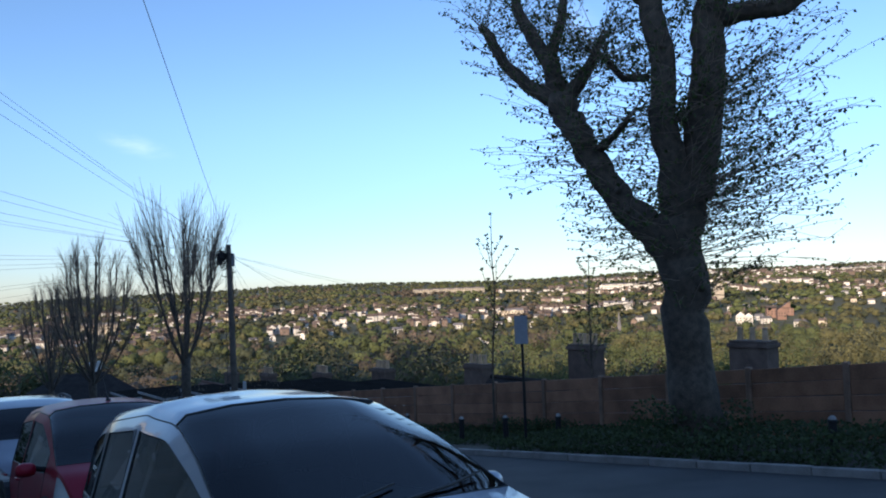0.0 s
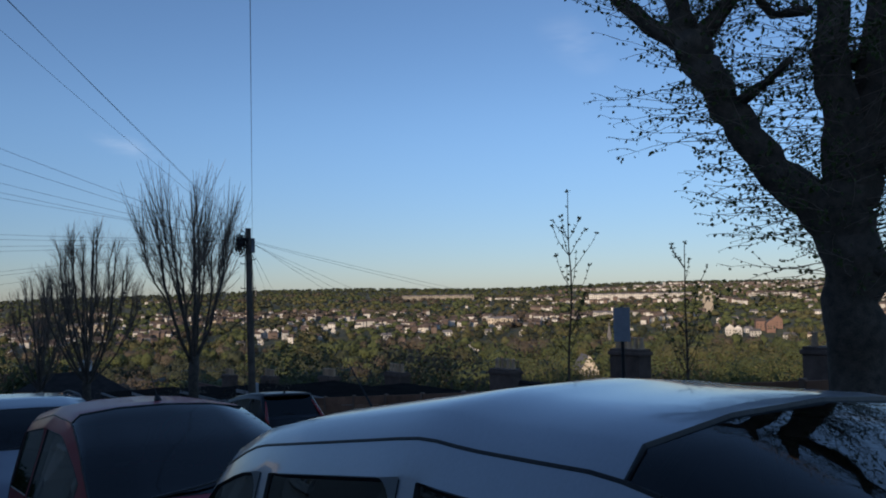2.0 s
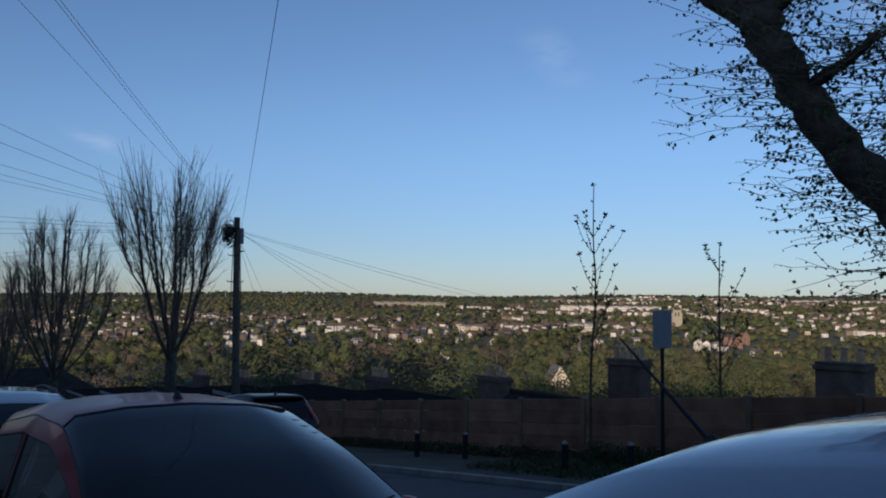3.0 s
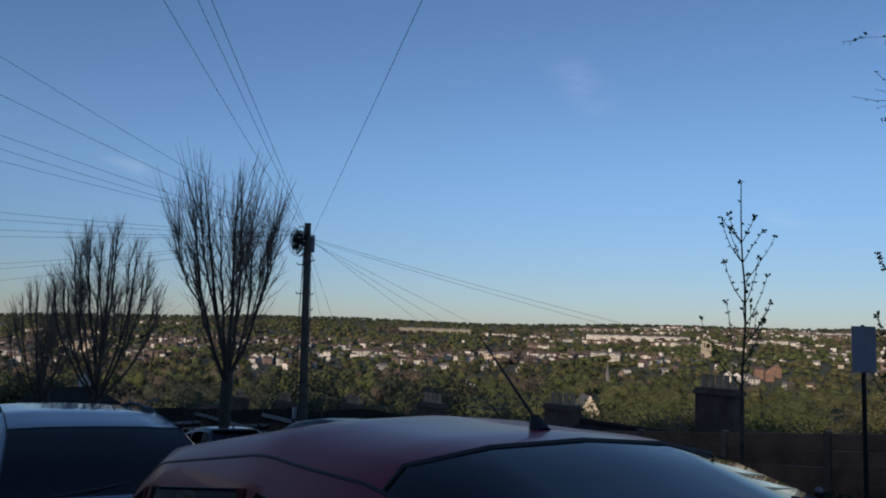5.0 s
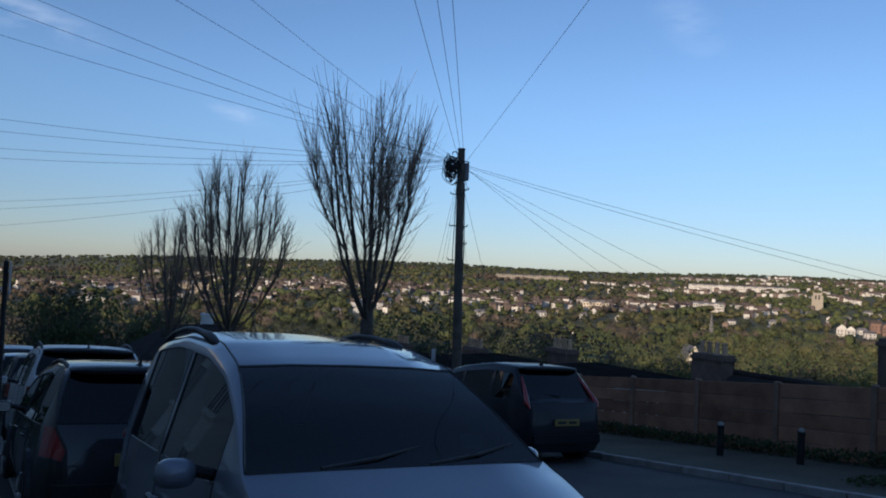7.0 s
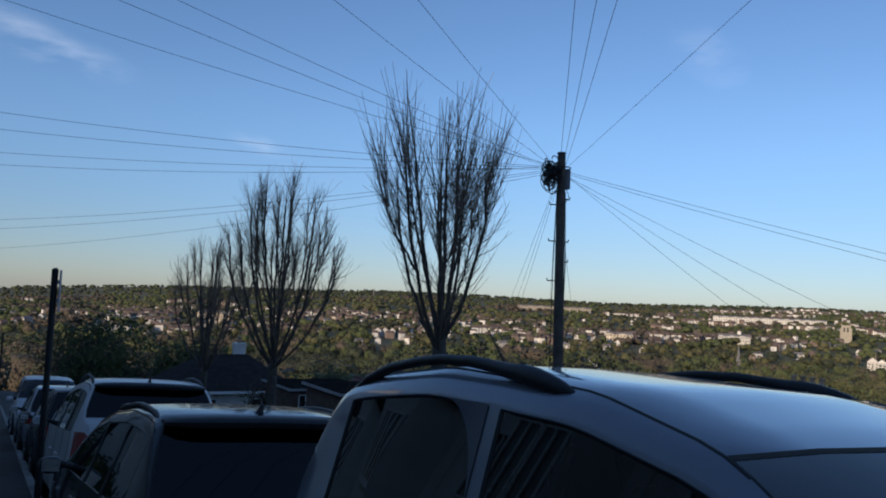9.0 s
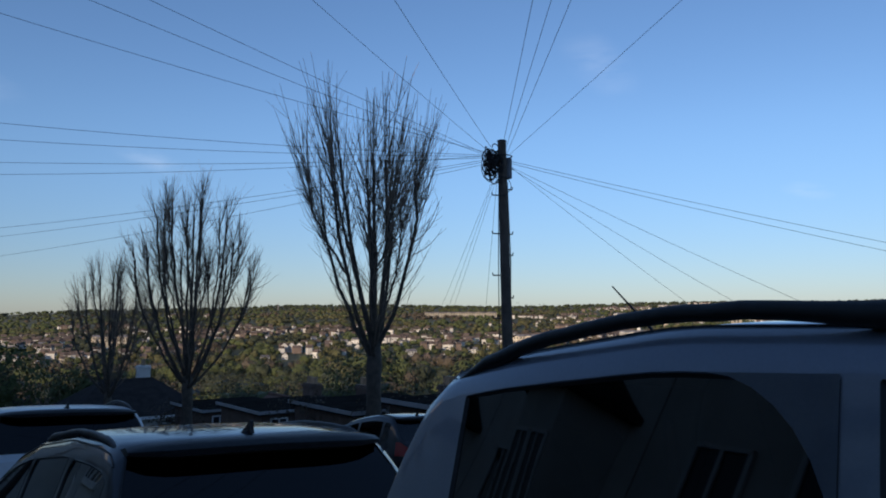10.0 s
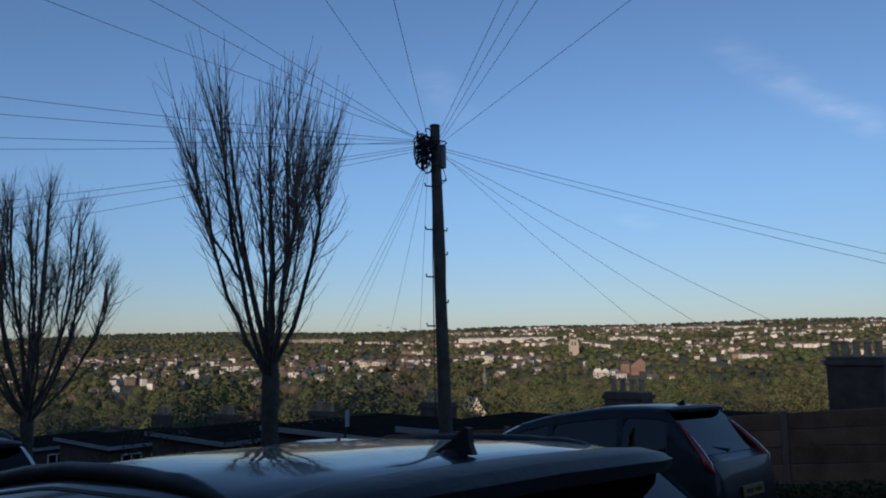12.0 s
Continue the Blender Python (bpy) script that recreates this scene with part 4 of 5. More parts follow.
def lime_tree():
    """The big pollarded tree: thick knuckled limbs and leafy shoots."""
    rng = random.Random(21)
    root = thing("lime_tree", "massive dark pollarded tree with knuckled limbs and fresh small leaves", "tree", pose(*BT))
    wood, twigs, leaves = Sticks(), Sticks(), Sticks()
    limbs = (  # across, depth, height, radius
        ((0.22, 0, -0.25, 0.62), (0.18, 0, 0.25, 0.50), (0.12, 0, 1.2, 0.44), (0.03, 0, 2.6, 0.42), (0.0, 0, 3.8, 0.43), (0.02, 0, 4.6, 0.50), (0.22, 0, 5.3, 0.46)),
        ((-0.15, 0, 4.0, 0.36), (-0.62, -0.1, 4.6, 0.36), (-1.08, -0.2, 5.05, 0.33), (-1.45, -0.25, 5.7, 0.31), (-1.85, -0.3, 6.4, 0.29), (-2.12, -0.3, 6.95, 0.36), (-2.2, -0.3, 7.25, 0.34)),
        ((-2.2, -0.3, 7.1, 0.24), (-2.85, -0.4, 7.5, 0.17), (-3.35, -0.5, 8.0, 0.14), (-3.6, -0.6, 8.55, 0.13), (-3.85, -0.6, 8.85, 0.09)),
        ((-2.2, -0.3, 7.2, 0.27), (-2.45, -0.2, 8.05, 0.20), (-2.85, -0.1, 8.7, 0.17), (-3.15, 0, 9.3, 0.13), (-3.2, 0.1, 9.9, 0.08)),
        ((-2.4, -0.2, 8.0, 0.14), (-2.15, -0.1, 8.7, 0.12), (-2.0, 0, 9.4, 0.09), (-1.9, 0, 10.2, 0.05)),
        ((-2.0, -0.3, 7.2, 0.20), (-1.6, -0.5, 7.55, 0.12), (-1.38, -0.6, 7.9, 0.09), (-1.25, -0.6, 8.1, 0.07)),
        ((-1.45, -0.3, 6.1, 0.12), (-1.1, -0.6, 6.25, 0.08), (-0.78, -0.8, 6.5, 0.07)),
        ((0.1, 0, 4.7, 0.46), (-0.06, -0.2, 5.6, 0.35), (-0.20, -0.42, 6.6, 0.28), (-0.21, -0.52, 7.7, 0.26), (-0.33, -0.58, 8.6, 0.25), (-0.8, -0.6, 9.05, 0.22), (-1.3, -0.6, 9.7, 0.14)),
        ((-0.3, -0.55, 8.4, 0.18), (-0.15, -0.55, 9.3, 0.15), (-0.1, -0.5, 10.2, 0.10)),
        ((-0.45, -0.4, 7.25, 0.09), (-0.9, 0.0, 7.4, 0.08), (-1.25, -0.2, 7.8, 0.07), (-1.6, -0.3, 8.05, 0.05)),
        ((0.3, 0, 5.1, 0.46), (0.5, -0.1, 6.1, 0.39), (0.64, -0.2, 7.2, 0.36), (0.68, -0.25, 8.1, 0.34), (0.85, -0.3, 8.9, 0.27), (1.05, -0.3, 9.8, 0.2), (1.1, -0.3, 10.6, 0.12)),
        ((0.75, -0.2, 8.2, 0.24), (1.4, -0.4, 8.2, 0.20), (2.0, -0.5, 8.15, 0.18), (2.4, -0.5, 8.4, 0.14), (3.2, -0.6, 8.8, 0.09), (3.9, -0.6, 8.75, 0.05)),
        ((2.2, -0.5, 8.25, 0.16), (2.3, -0.5, 9.0, 0.14), (2.4, -0.5, 9.9, 0.08)),
        ((0.15, 0, 6.55, 0.16), (0.2, 0, 6.5, 0.2), (0.4, -0.1, 6.55, 0.2)),
    )
    tips = []
    for line in limbs:
        line = [(a * 0.98, b - min(0, a) * 0.3, (c * 0.89 if c < 4.6 else 4.09 + (c - 4.6) * 0.97) * 1.065 - 0.18, d * (0.96 if c < 4.2 else 0.85)) for a, b, c, d in line]
        pts, rad = [], []
        for a, b in zip(line, line[1:]):
            for k in range(4):
                t = k / 4
                c = [a[i] + (b[i] - a[i]) * t for i in range(4)]
                w = 0.035 * c[3] / 0.3
                pts.append(BU * c[0] + BW * c[1] + Vector((rng.gauss(0, w), rng.gauss(0, w), c[2])))
                rad.append(c[3] * rng.uniform(0.93, 1.08))
        e = line[-1]
        pts.append(BU * e[0] + BW * e[1] + Vector((0, 0, e[2])))
        rad.append(e[3] * 0.8)
        wood.bar(pts, rad, 14 if rad[0] > 0.3 else 9)
        tips += [(p, r) for p, r in zip(pts, rad) if p.z > 2.5]
    # burrs on the bark
    for _ in range(60):
        p, r = rng.choice(tips)
        if r > 0.15:
            a = rng.uniform(0, 6.28)
            o = Vector((math.cos(a), math.sin(a), rng.uniform(-0.3, 0.3)))
            c = p + o * r * 0.75
            wood.bar([c, c + o * r * 0.25, c + o * r * 0.38], [r * 0.35, r * 0.28, r * 0.08], 7)
    beside = [(p, r) for p, r in tips if p.z < 6.4 and p.dot(BU) > -0.3]
    for i in range(1480):
        p, r = rng.choice(tips if i < 1300 else beside)
        a = rng.uniform(0, 6.28) if i < 1300 else math.atan2(BU.y, BU.x) + rng.uniform(-1, 1)
        low = p.z < 6.6
        out = Vector((math.cos(a), math.sin(a), 0))
        right = out.dot(BU) > 0
        # shoots on the limbs lean out over the slope; those beside the trunk rise
        d = out + Vector((0, 0, (rng.uniform(-0.05, 0.6) if right else rng.uniform(-0.1, 0.35)) if low else rng.uniform(-0.1, 1.0)))
        ln = (rng.uniform(0.6, 2.5) if right else rng.uniform(0.6, 2.0)) if low else rng.uniform(0.4, 1.3)
        if i >= 1300:
            ln = rng.uniform(1.3, 3.0)
        q, rr2 = grow(p + d.normalized() * r * 0.7, d, ln, 0.009, 0.003, rng, 0.09, (0.02 if right else -0.01) if low else 0.05, 7)
        twigs.bar(q, rr2, 3)
        for k in range(2 if low else 4, 8):
            for _ in range(2 if k > 5 else 1):
                b = q[k] + Vector((rng.gauss(0, 0.04), rng.gauss(0, 0.04), rng.gauss(0, 0.03)))
                leaves.leaf(b, Vector((rng.gauss(0, 0.6), rng.gauss(0, 0.6), -0.5 + rng.gauss(0, 0.5))).normalized(), rng.uniform(0.05, 0.10), rng)
            if k > 2 and rng.random() < (0.4 if low else 0.3):
                s, r3 = grow(q[k], d + Vector((rng.gauss(0, 0.7), rng.gauss(0, 0.7), 0.1)), rng.uniform(0.2, 0.6), 0.006, 0.003, rng, 0.15, 0.0, 3)
                twigs.bar(s, r3, 3)
                for v in s[1:]:
                    leaves.leaf(v, Vector((rng.gauss(0, 0.6), rng.gauss(0, 0.6), -0.5)).normalized(), rng.uniform(0.04, 0.08), rng)
    wood.make("trunk", "bark", root, True)
    twigs.make("twig_growth", "twig", root)
    leaves.make("leaves", "leaf", root)


lime_tree()


def sapling(x, y, top, seed, z=None):
    rng = random.Random(seed)
    z = land(x, y) if z is None else z
    root = thing("sapling", "slender young tree with a few tufts of opening leaves", "tree", pose(x, y, z), "young trees")
    wood, leaves = Sticks(), Sticks()
    h = top - z
    main, rad = grow(Vector((0, 0, -0.1)), Vector((0, 0, 1)), h + 0.1, 0.035, 0.008, rng, 0.03, 0.1, 16)
    wood.bar(main, rad, 6)
    shoots = [(main[-6:], 1)]
    for k in range(20):
        j = rng.randrange(6, 15)
        a = rng.uniform(0, 6.28)
        q, r2 = grow(main[j], Vector((math.cos(a) * 0.75, math.sin(a) * 0.75, 0.8)), rng.uniform(0.6, 1.25) * (1.6 - j / 16), 0.011, 0.005, rng, 0.06, 0.12, 6)
        twig = Sticks()
        twig.bar(q, r2, 4)
        twig.make("branch", "bark", root, True)
        shoots.append((q[2:], 0))
    for pts, _ in shoots:
        for p in pts:
            for _ in range(7 if p is pts[-1] else 2):
                leaves.leaf(p, Vector((rng.gauss(0, 0.6), rng.gauss(0, 0.6), rng.gauss(0.2, 0.5))).normalized(), rng.uniform(0.045, 0.09), rng)
    wood.make("trunk", "bark", root, True)
    leaves.make("leaves", "leaf_young", root)


sapling(12.7, 15.95, 3.55, 31, street(12.7, 15.95) + 0.08)
sapling(14.3, 14.05, 2.32, 32)


def leaf_mass(name, label, boxes_, count, size, material, seed, category="shrub"):
    """Low growth made of many separate leaves on hidden stems."""
    rng = random.Random(seed)
    s = Sticks()
    for (x0, y0, x1, y1, h) in boxes_:
        n = int(count * (abs(x1 - x0) + 0.5) * abs(y1 - y0))
        for _ in range(n):
            x, y = rng.uniform(x0, x1), rng.uniform(y0, y1)
            t = rng.random() ** 0.6
            p = Vector((x, y, street(x, y) + 0.05 + t * h * (0.75 + 0.3 * noise.noise((x * 0.9, y * 0.9, 0)))))
            s.leaf(p, Vector((rng.gauss(0, 1), rng.gauss(0, 1), rng.gauss(0.3, 0.7))).normalized(), rng.uniform(0.6, 1.3) * size, rng)
    return tagged(s.make(name, material, None), label, category, kind="stuff")


leaf_mass("undergrowth", "ivy and weeds round the foot of the big tree", ((10.2, 5.6, 13.2, 11.9, 0.55), (11.2, 8.3, 12.6, 10.4, 1.0), (12.9, 12, 13.4, 30, 0.35), (10.0, -3, 13.2, 5.6, 0.22), (10.0, 5.6, 10.4, 13, 0.25), (10.6, 12.0, 13.2, 17.5, 0.22), (12.6, 13.4, 13.3, 16.2, 0.6)), 330, 0.075, "hedge", 41)
leaf_mass("hedge", "dark clipped front garden hedge beside the footway", ((-1.75, 25, -0.32, 40, 1.35), (-2.2, 41, -0.7, 78, 3.2)), 170, 0.12, "hedge", 42, "hedge")


# ---------------------------------------------------------------- houses
def panes_on(root, rects, at_x, depth, material="house_pane", frame_mat="white_paint", facing="x"):
    """Windows in a wall: a frame with depth and a pane set back in it."""
    for (a0, z0, a1, z1) in rects:
        bm = bmesh.new()
        t = 0.07
        for q in ((a0, z0, a1, z0 + t), (a0, z1 - t, a1, z1), (a0, z0, a0 + t, z1), (a1 - t, z0, a1, z1), ((a0 + a1) / 2 - 0.03, z0, (a0 + a1) / 2 + 0.03, z1)):
            if facing == "x":
                box(at_x, q[0], q[1], at_x + depth, q[2], q[3], 0, bm)
            else:
                box(q[0], at_x, q[1], q[2], at_x + depth, q[3], 0, bm)
        w = part("window", bm, frame_mat, root)
        b2 = box(at_x - 0.01 if depth > 0 else at_x, a0, z0, at_x + depth * 0.35, a1, z1) if facing == "x" else box(a0, at_x, z0, a1, at_x + depth * 0.35, z1)
        part("pane", b2, material, w)


def chimney(root, x, y, z0, z1, pots, wx=0.6, wy=1.1, material="brick_dark"):
    bm = box(x - wx / 2, y - wy / 2, z0, x + wx / 2, y + wy / 2, z1 - 0.25, 0.015)
    box(x - wx / 2 - 0.06, y - wy / 2 - 0.06, z1 - 0.25, x + wx / 2 + 0.06, y + wy / 2 + 0.06, z1 - 0.1, 0.015, bm)
    box(x - wx / 2, y - wy / 2, z1 - 0.1, x + wx / 2, y + wy / 2, z1, 0.015, bm)
    c = part("chimney", bm, material, root)
    for k in range(pots):
        py = y - wy / 2 + wy * (k + 0.5) / pots
        part("chimney_pot", tube([(x, py, z1), (x, py, z1 + 0.08), (x, py, z1 + 0.38), (x, py, z1 + 0.42), (x, py, z1 + 0.46)], [0.12, 0.11, 0.09, 0.115, 0.10], 9), "pot", c)


def roof_courses(root, x0, x1, y0, y1, ze, zr, material, n=9, over=0.25):
    """A pitched roof with its ridge along y, laid in lapping courses."""
    xm = (x0 + x1) / 2
    for sgn, xe in ((-1, x0 - over), (1, x1 + over)):
        slope_z = lambda x: ze + (zr - ze) * (1 - abs(x - xm) / (x1 - xm))
        for k in range(n):
            a, b = xe + (xm - xe) * k / n, xe + (xm - xe) * (k + 1.12) / n
            za, zb = slope_z(a) + 0.05, slope_z(min(max(b, x0 - 1), x1 + 1)) + 0.015
            if (sgn > 0 and b < xm) or (sgn < 0 and b > xm):
                b, zb = xm, zr + 0.015
            bm = prism([(a, za), (b, zb), (b, zb - 0.06), (a, za - 0.06)], y0 - 0.15, y1 + 0.15)
            part("roof_course", bm, material, root)
    part("ridge", tube([(xm, y0 - 0.15, zr + 0.03), (xm, y1 + 0.15, zr + 0.03)], 0.12, 8), material, root)


def terrace_house(m):
    """One narrow white-rendered terrace house with a two-storey bay, front towards +x."""
    root = thing("terrace_house", "white-rendered terrace house with a hipped bay and slate roof", "house", m, "terrace houses")
    w = 6.2
    part("wall", box(-8.5, 0.02, -2.5, 0, w - 0.02, 10.3), "render", root)
    bm = prism([(-8.5, 10.3), (0, 10.3), (-4.25, 13.0)], 0.02, w - 0.02)
    part("gable", bm, "render", root)
    roof_courses(root, -8.5, 0, 0.1, w - 0.1, 10.3, 13.0, "slate", 8)
    bay = part("bay", prism([(0.002, 0.5), (1.05, 1.1), (1.05, 2.9), (0.002, 3.5)], -2.0, 6.9, axis="z"), "render", root)
    for z0, z1 in ((1.0, 2.9), (4.2, 6.1)):
        panes_on(root, ((1.15, z0, 1.98, z1), (2.02, z0, 2.85, z1)), 1.052, 0.06)
        part("sill", box(1.05, 1.05, z0 - 0.12, 1.16, 2.95, z0 - 0.01, 0.01), "white_paint", root)
    cap = bmesh.new()
    base = [cap.verts.new(p) for p in ((-0.05, 0.25, 6.9), (1.4, 0.85, 6.9), (1.4, 3.15, 6.9), (-0.05, 3.75, 6.9))]
    lip = [cap.verts.new(p) for p in ((-0.05, 0.25, 7.02), (1.4, 0.85, 7.02), (1.4, 3.15, 7.02), (-0.05, 3.75, 7.02))]
    top = [cap.verts.new(p) for p in ((-0.05, 1.5, 8.1), (0.2, 1.8, 8.1), (0.2, 2.2, 8.1), (-0.05, 2.5, 8.1))]
    cap.faces.new(base)
    cap.faces.new(top)
    for ra, rb in ((base, lip), (lip, top)):
        for k in range(4):
            cap.faces.new((ra[k], ra[(k + 1) % 4], rb[(k + 1) % 4], rb[k]))
    bmesh.ops.recalc_face_normals(cap, faces=cap.faces)
    part("bay_roof", cap, "slate", root)
    panes_on(root, ((4.3, 4.4, 5.3, 6.1), (4.3, 7.6, 5.3, 9.2), (1.3, 8.3, 2.7, 9.6)), 0.004, 0.07)
    part("door", box(0.004, 4.3, 0.1, 0.07, 5.25, 2.3, 0.01), "iron", root, "dark painted front door")
    part("cornice", box(0.002, 0.05, 10.05, 0.32, w - 0.05, 10.28, 0.03), "white_paint", root)
    part("gutter", tube([(0.36, 0.0, 10.24), (0.36, w, 10.24)], 0.06, 6), "iron", root)
    chimney(root, -4.25, w - 0.35, 12.3, 14.4, 4, 0.9, 0.55)
    return root


# unseen up to y = 44: the row is carried on to shade the street
first_house = terrace_house(pose(EAVE_X, -32.0, street(-4, -32) - 0.8))
for k in range(1, 29):
    yy = -32.0 + 6.2 * k
    low = yy > 44          # further down the hill the fronts stand closer to the footway
    copy_thing(first_house, pose(-2.55 if low else EAVE_X, yy, street(-4, yy + 3) + (1.6 if low else -0.8)))


def garden_wall(y0, y1):
    root = thing("garden_wall", "low white-painted garden wall beside the footway", "wall", pose(-0.85, y0, 0), kind="structure")
    n = int((y1 - y0) / 2.2)
    for k in range(n):
        y = k * 2.2
        z = street(-0.85, y0 + y + 1.1)
        part("wall_panel", box(-0.1, y, z - 0.3, 0.1, y + 2.2, z + 1.75, 0.015), "render", root)
        part("coping", box(-0.15, y, z + 1.752, 0.15, y + 2.19, z + 1.83, 0.015), "kerb", root)
        part("pier", box(-0.17, y - 0.17, z - 0.3, 0.17, y + 0.17, z + 2.1, 0.02), "render", root)


garden_wall(40.5, 66)


def lower_house(y, top, pots, k):
    """A house below the far side of the street: only its roof, chimney and upper wall rise into sight."""
    x0, x1 = 21.6, 29.4
    z = land(25.5, y + 4)
    ridge = top - (2.3 if y < 45 else 1.7)
    eave = ridge - 2.5
    root = thing("hillside_house", "house below the road with dark roof and chimney stack", "house", pose(0, y, 0), "hillside houses")
    wm = ("brick", "render_grey", "brick_dark")[k % 3]
    part("wall", box(x0, 0.05, z - 2, x1, 7.6, eave), wm, root)
    part("gable", prism([(x0, eave), (x1, eave), ((x0 + x1) / 2, ridge)], 0.05, 7.6), wm, root)
    roof_courses(root, x0, x1, 0.05, 7.6, eave, ridge, "tile" if k % 2 else "slate", 10)
    chimney(root, 25.5, 0.5 if k % 2 else 1.2, ridge - 0.8, top - 0.42, pots, 0.75, 1.5)
    rects = ((1.0, eave - 1.7, 2.3, eave - 0.35), (4.6, eave - 1.7, 6.2, eave - 0.35))
    panes_on(root, rects, x0 - 0.004, -0.06)
    part("gutter", tube([(x0 - 0.3, 0, eave - 0.02), (x0 - 0.3, 7.7, eave - 0.02)], 0.06, 6), "white_paint", root)


for k, (hy, top, pots) in enumerate(((7.5, 0.6, 4), (16.2, -0.2, 3), (23.7, -0.6, 5), (32.0, -1.85, 4), (40.6, -2.6, 4), (49.2, -3.35, 6), (57.4, -3.95, 5), (65.6, -4.35, 5))):
    lower_house(hy, top, pots, k)


def hipped_house(x, y, ridge):
    z = land(x, y)
    root = thing("hipped_house", "white-walled house with a dark hipped roof below the road", "house", pose(x, y, 0))
    e = ridge - 2.4
    part("wall", box(-4.5, -4, z - 1, 4.5, 4, e), "render", root)
    bm = bmesh.new()
    b = [bm.verts.new(p) for p in ((-5, -4.5, e), (5, -4.5, e), (5, 4.5, e), (-5, 4.5, e))]
    t = [bm.verts.new(p) for p in ((-1.8, 0, ridge), (1.8, 0, ridge))]
    for f in ((b[0], b[1], t[1], t[0]), (b[1], b[2], t[1]), (b[2], b[3], t[0], t[1]), (b[3], b[0], t[0]), tuple(b[::-1])):
        bm.faces.new(f)
    part("roof", bm, "slate", root)
    part("fascia", box(-5.02, -4.56, e - 0.2, 5.02, -4.5, e - 0.01), "white_paint", root)
    chimney(root, 1.2, 0.4, ridge - 1.2, ridge + 0.9, 3, 0.9, 0.7, "render")
    panes_on(root, ((-3, e - 1.9, -1.4, e - 0.6), (1.2, e - 1.9, 2.8, e - 0.6)), -4.004, -0.06, facing="y")


hipped_house(16.2, 78.0, -4.7)


def garage(x, y, top, w=4.8, d=5.2):
    z = land(x, y)
    root = thing("garage", "flat-roofed outbuilding with white fascia boards and window frames", "outbuilding", pose(x, y, 0), "outbuildings")
    part("wall", box(-w / 2, -d / 2, z - 1.5, w / 2, d / 2, top - 0.2), "brick_dark", root)
    part("roof", box(-w / 2 - 0.2, -d / 2 - 0.2, top - 0.2, w / 2 + 0.2, d / 2 + 0.2, top, 0.01), "lead_roof", root)
    part("fascia", box(-w / 2 - 0.24, -d / 2 - 0.24, top - 0.14, w / 2 + 0.24, -d / 2 - 0.205, top + 0.01), "render_grey", root)
    part("fascia", box(-w / 2 - 0.24, -d / 2 - 0.2, top - 0.14, -w / 2 - 0.205, d / 2 + 0.2, top + 0.01), "render_grey", root)
    panes_on(root, ((-w / 2 + 0.4, top - 1.5, -w / 2 + 1.3, top - 0.35), (-w / 2 + 1.7, top - 1.5, -w / 2 + 2.6, top - 0.35)), -d / 2 - 0.004, -0.06, facing="y")


for gx, gy, gt in ((17.6, 36.8, -2.95), (17.6, 44.5, -3.65), (17.5, 53.0, -4.45), (17.8, 61.5, -5.2), (17.6, 30.5, -2.6)):
    garage(gx, gy, gt)


# ---------------------------------------------------------------- far town
def polar(az, r, up=0.0):
    x, y = math.sin(radians(az)) * r, math.cos(radians(az)) * r
    return Vector((x, y, land(x, y) + up))


def far_house(kind, m, w, d, h, wall, roof, gable_front):
    root = thing(kind, "distant house with pale walls and a pitched roof in the sun" if wall not in ("far_brick", "villa_brick") else "distant red-brick house with a pitched roof", "house", m, "houses across the valley")
    part("wall", box(-w / 2, -d / 2, -6, w / 2, d / 2, h), wall, root)
    bm = prism([(-w / 2 - 0.3, h), (w / 2 + 0.3, h), (0, h + w * 0.42)], -d / 2 - 0.2, d / 2 + 0.2) if gable_front else prism([(-d / 2 - 0.3, h), (d / 2 + 0.3, h), (0, h + d * 0.36)], -w / 2 - 0.2, w / 2 + 0.2, axis="x")
    if gable_front:
        part("roof", bm, roof, root)
        part("gable", prism([(-w / 2, h), (w / 2, h), (0, h + w * 0.40)], -d / 2 - 0.26, -d / 2 - 0.2), wall, root)
    else:
        part("roof", bm, roof, root)
    cz = h + (w * 0.42 if gable_front else d * 0.36)
    part("chimney", box(w * 0.2, -0.5, h, w * 0.2 + 0.9, 0.5, cz + 1.0), "far_brick", root)
    nx = 3 if w > 9 else 2
    for fl in range(max(1, int(h / 3))):
        for k in range(nx):
            cx = -w / 2 + w * (k + 0.5) / nx
            part("window", box(cx - 0.65, -d / 2 - 0.1, fl * 3 + 0.9, cx + 0.65, -d / 2 - 0.004, fl * 3 + 2.3), "far_pane", root)
    return root


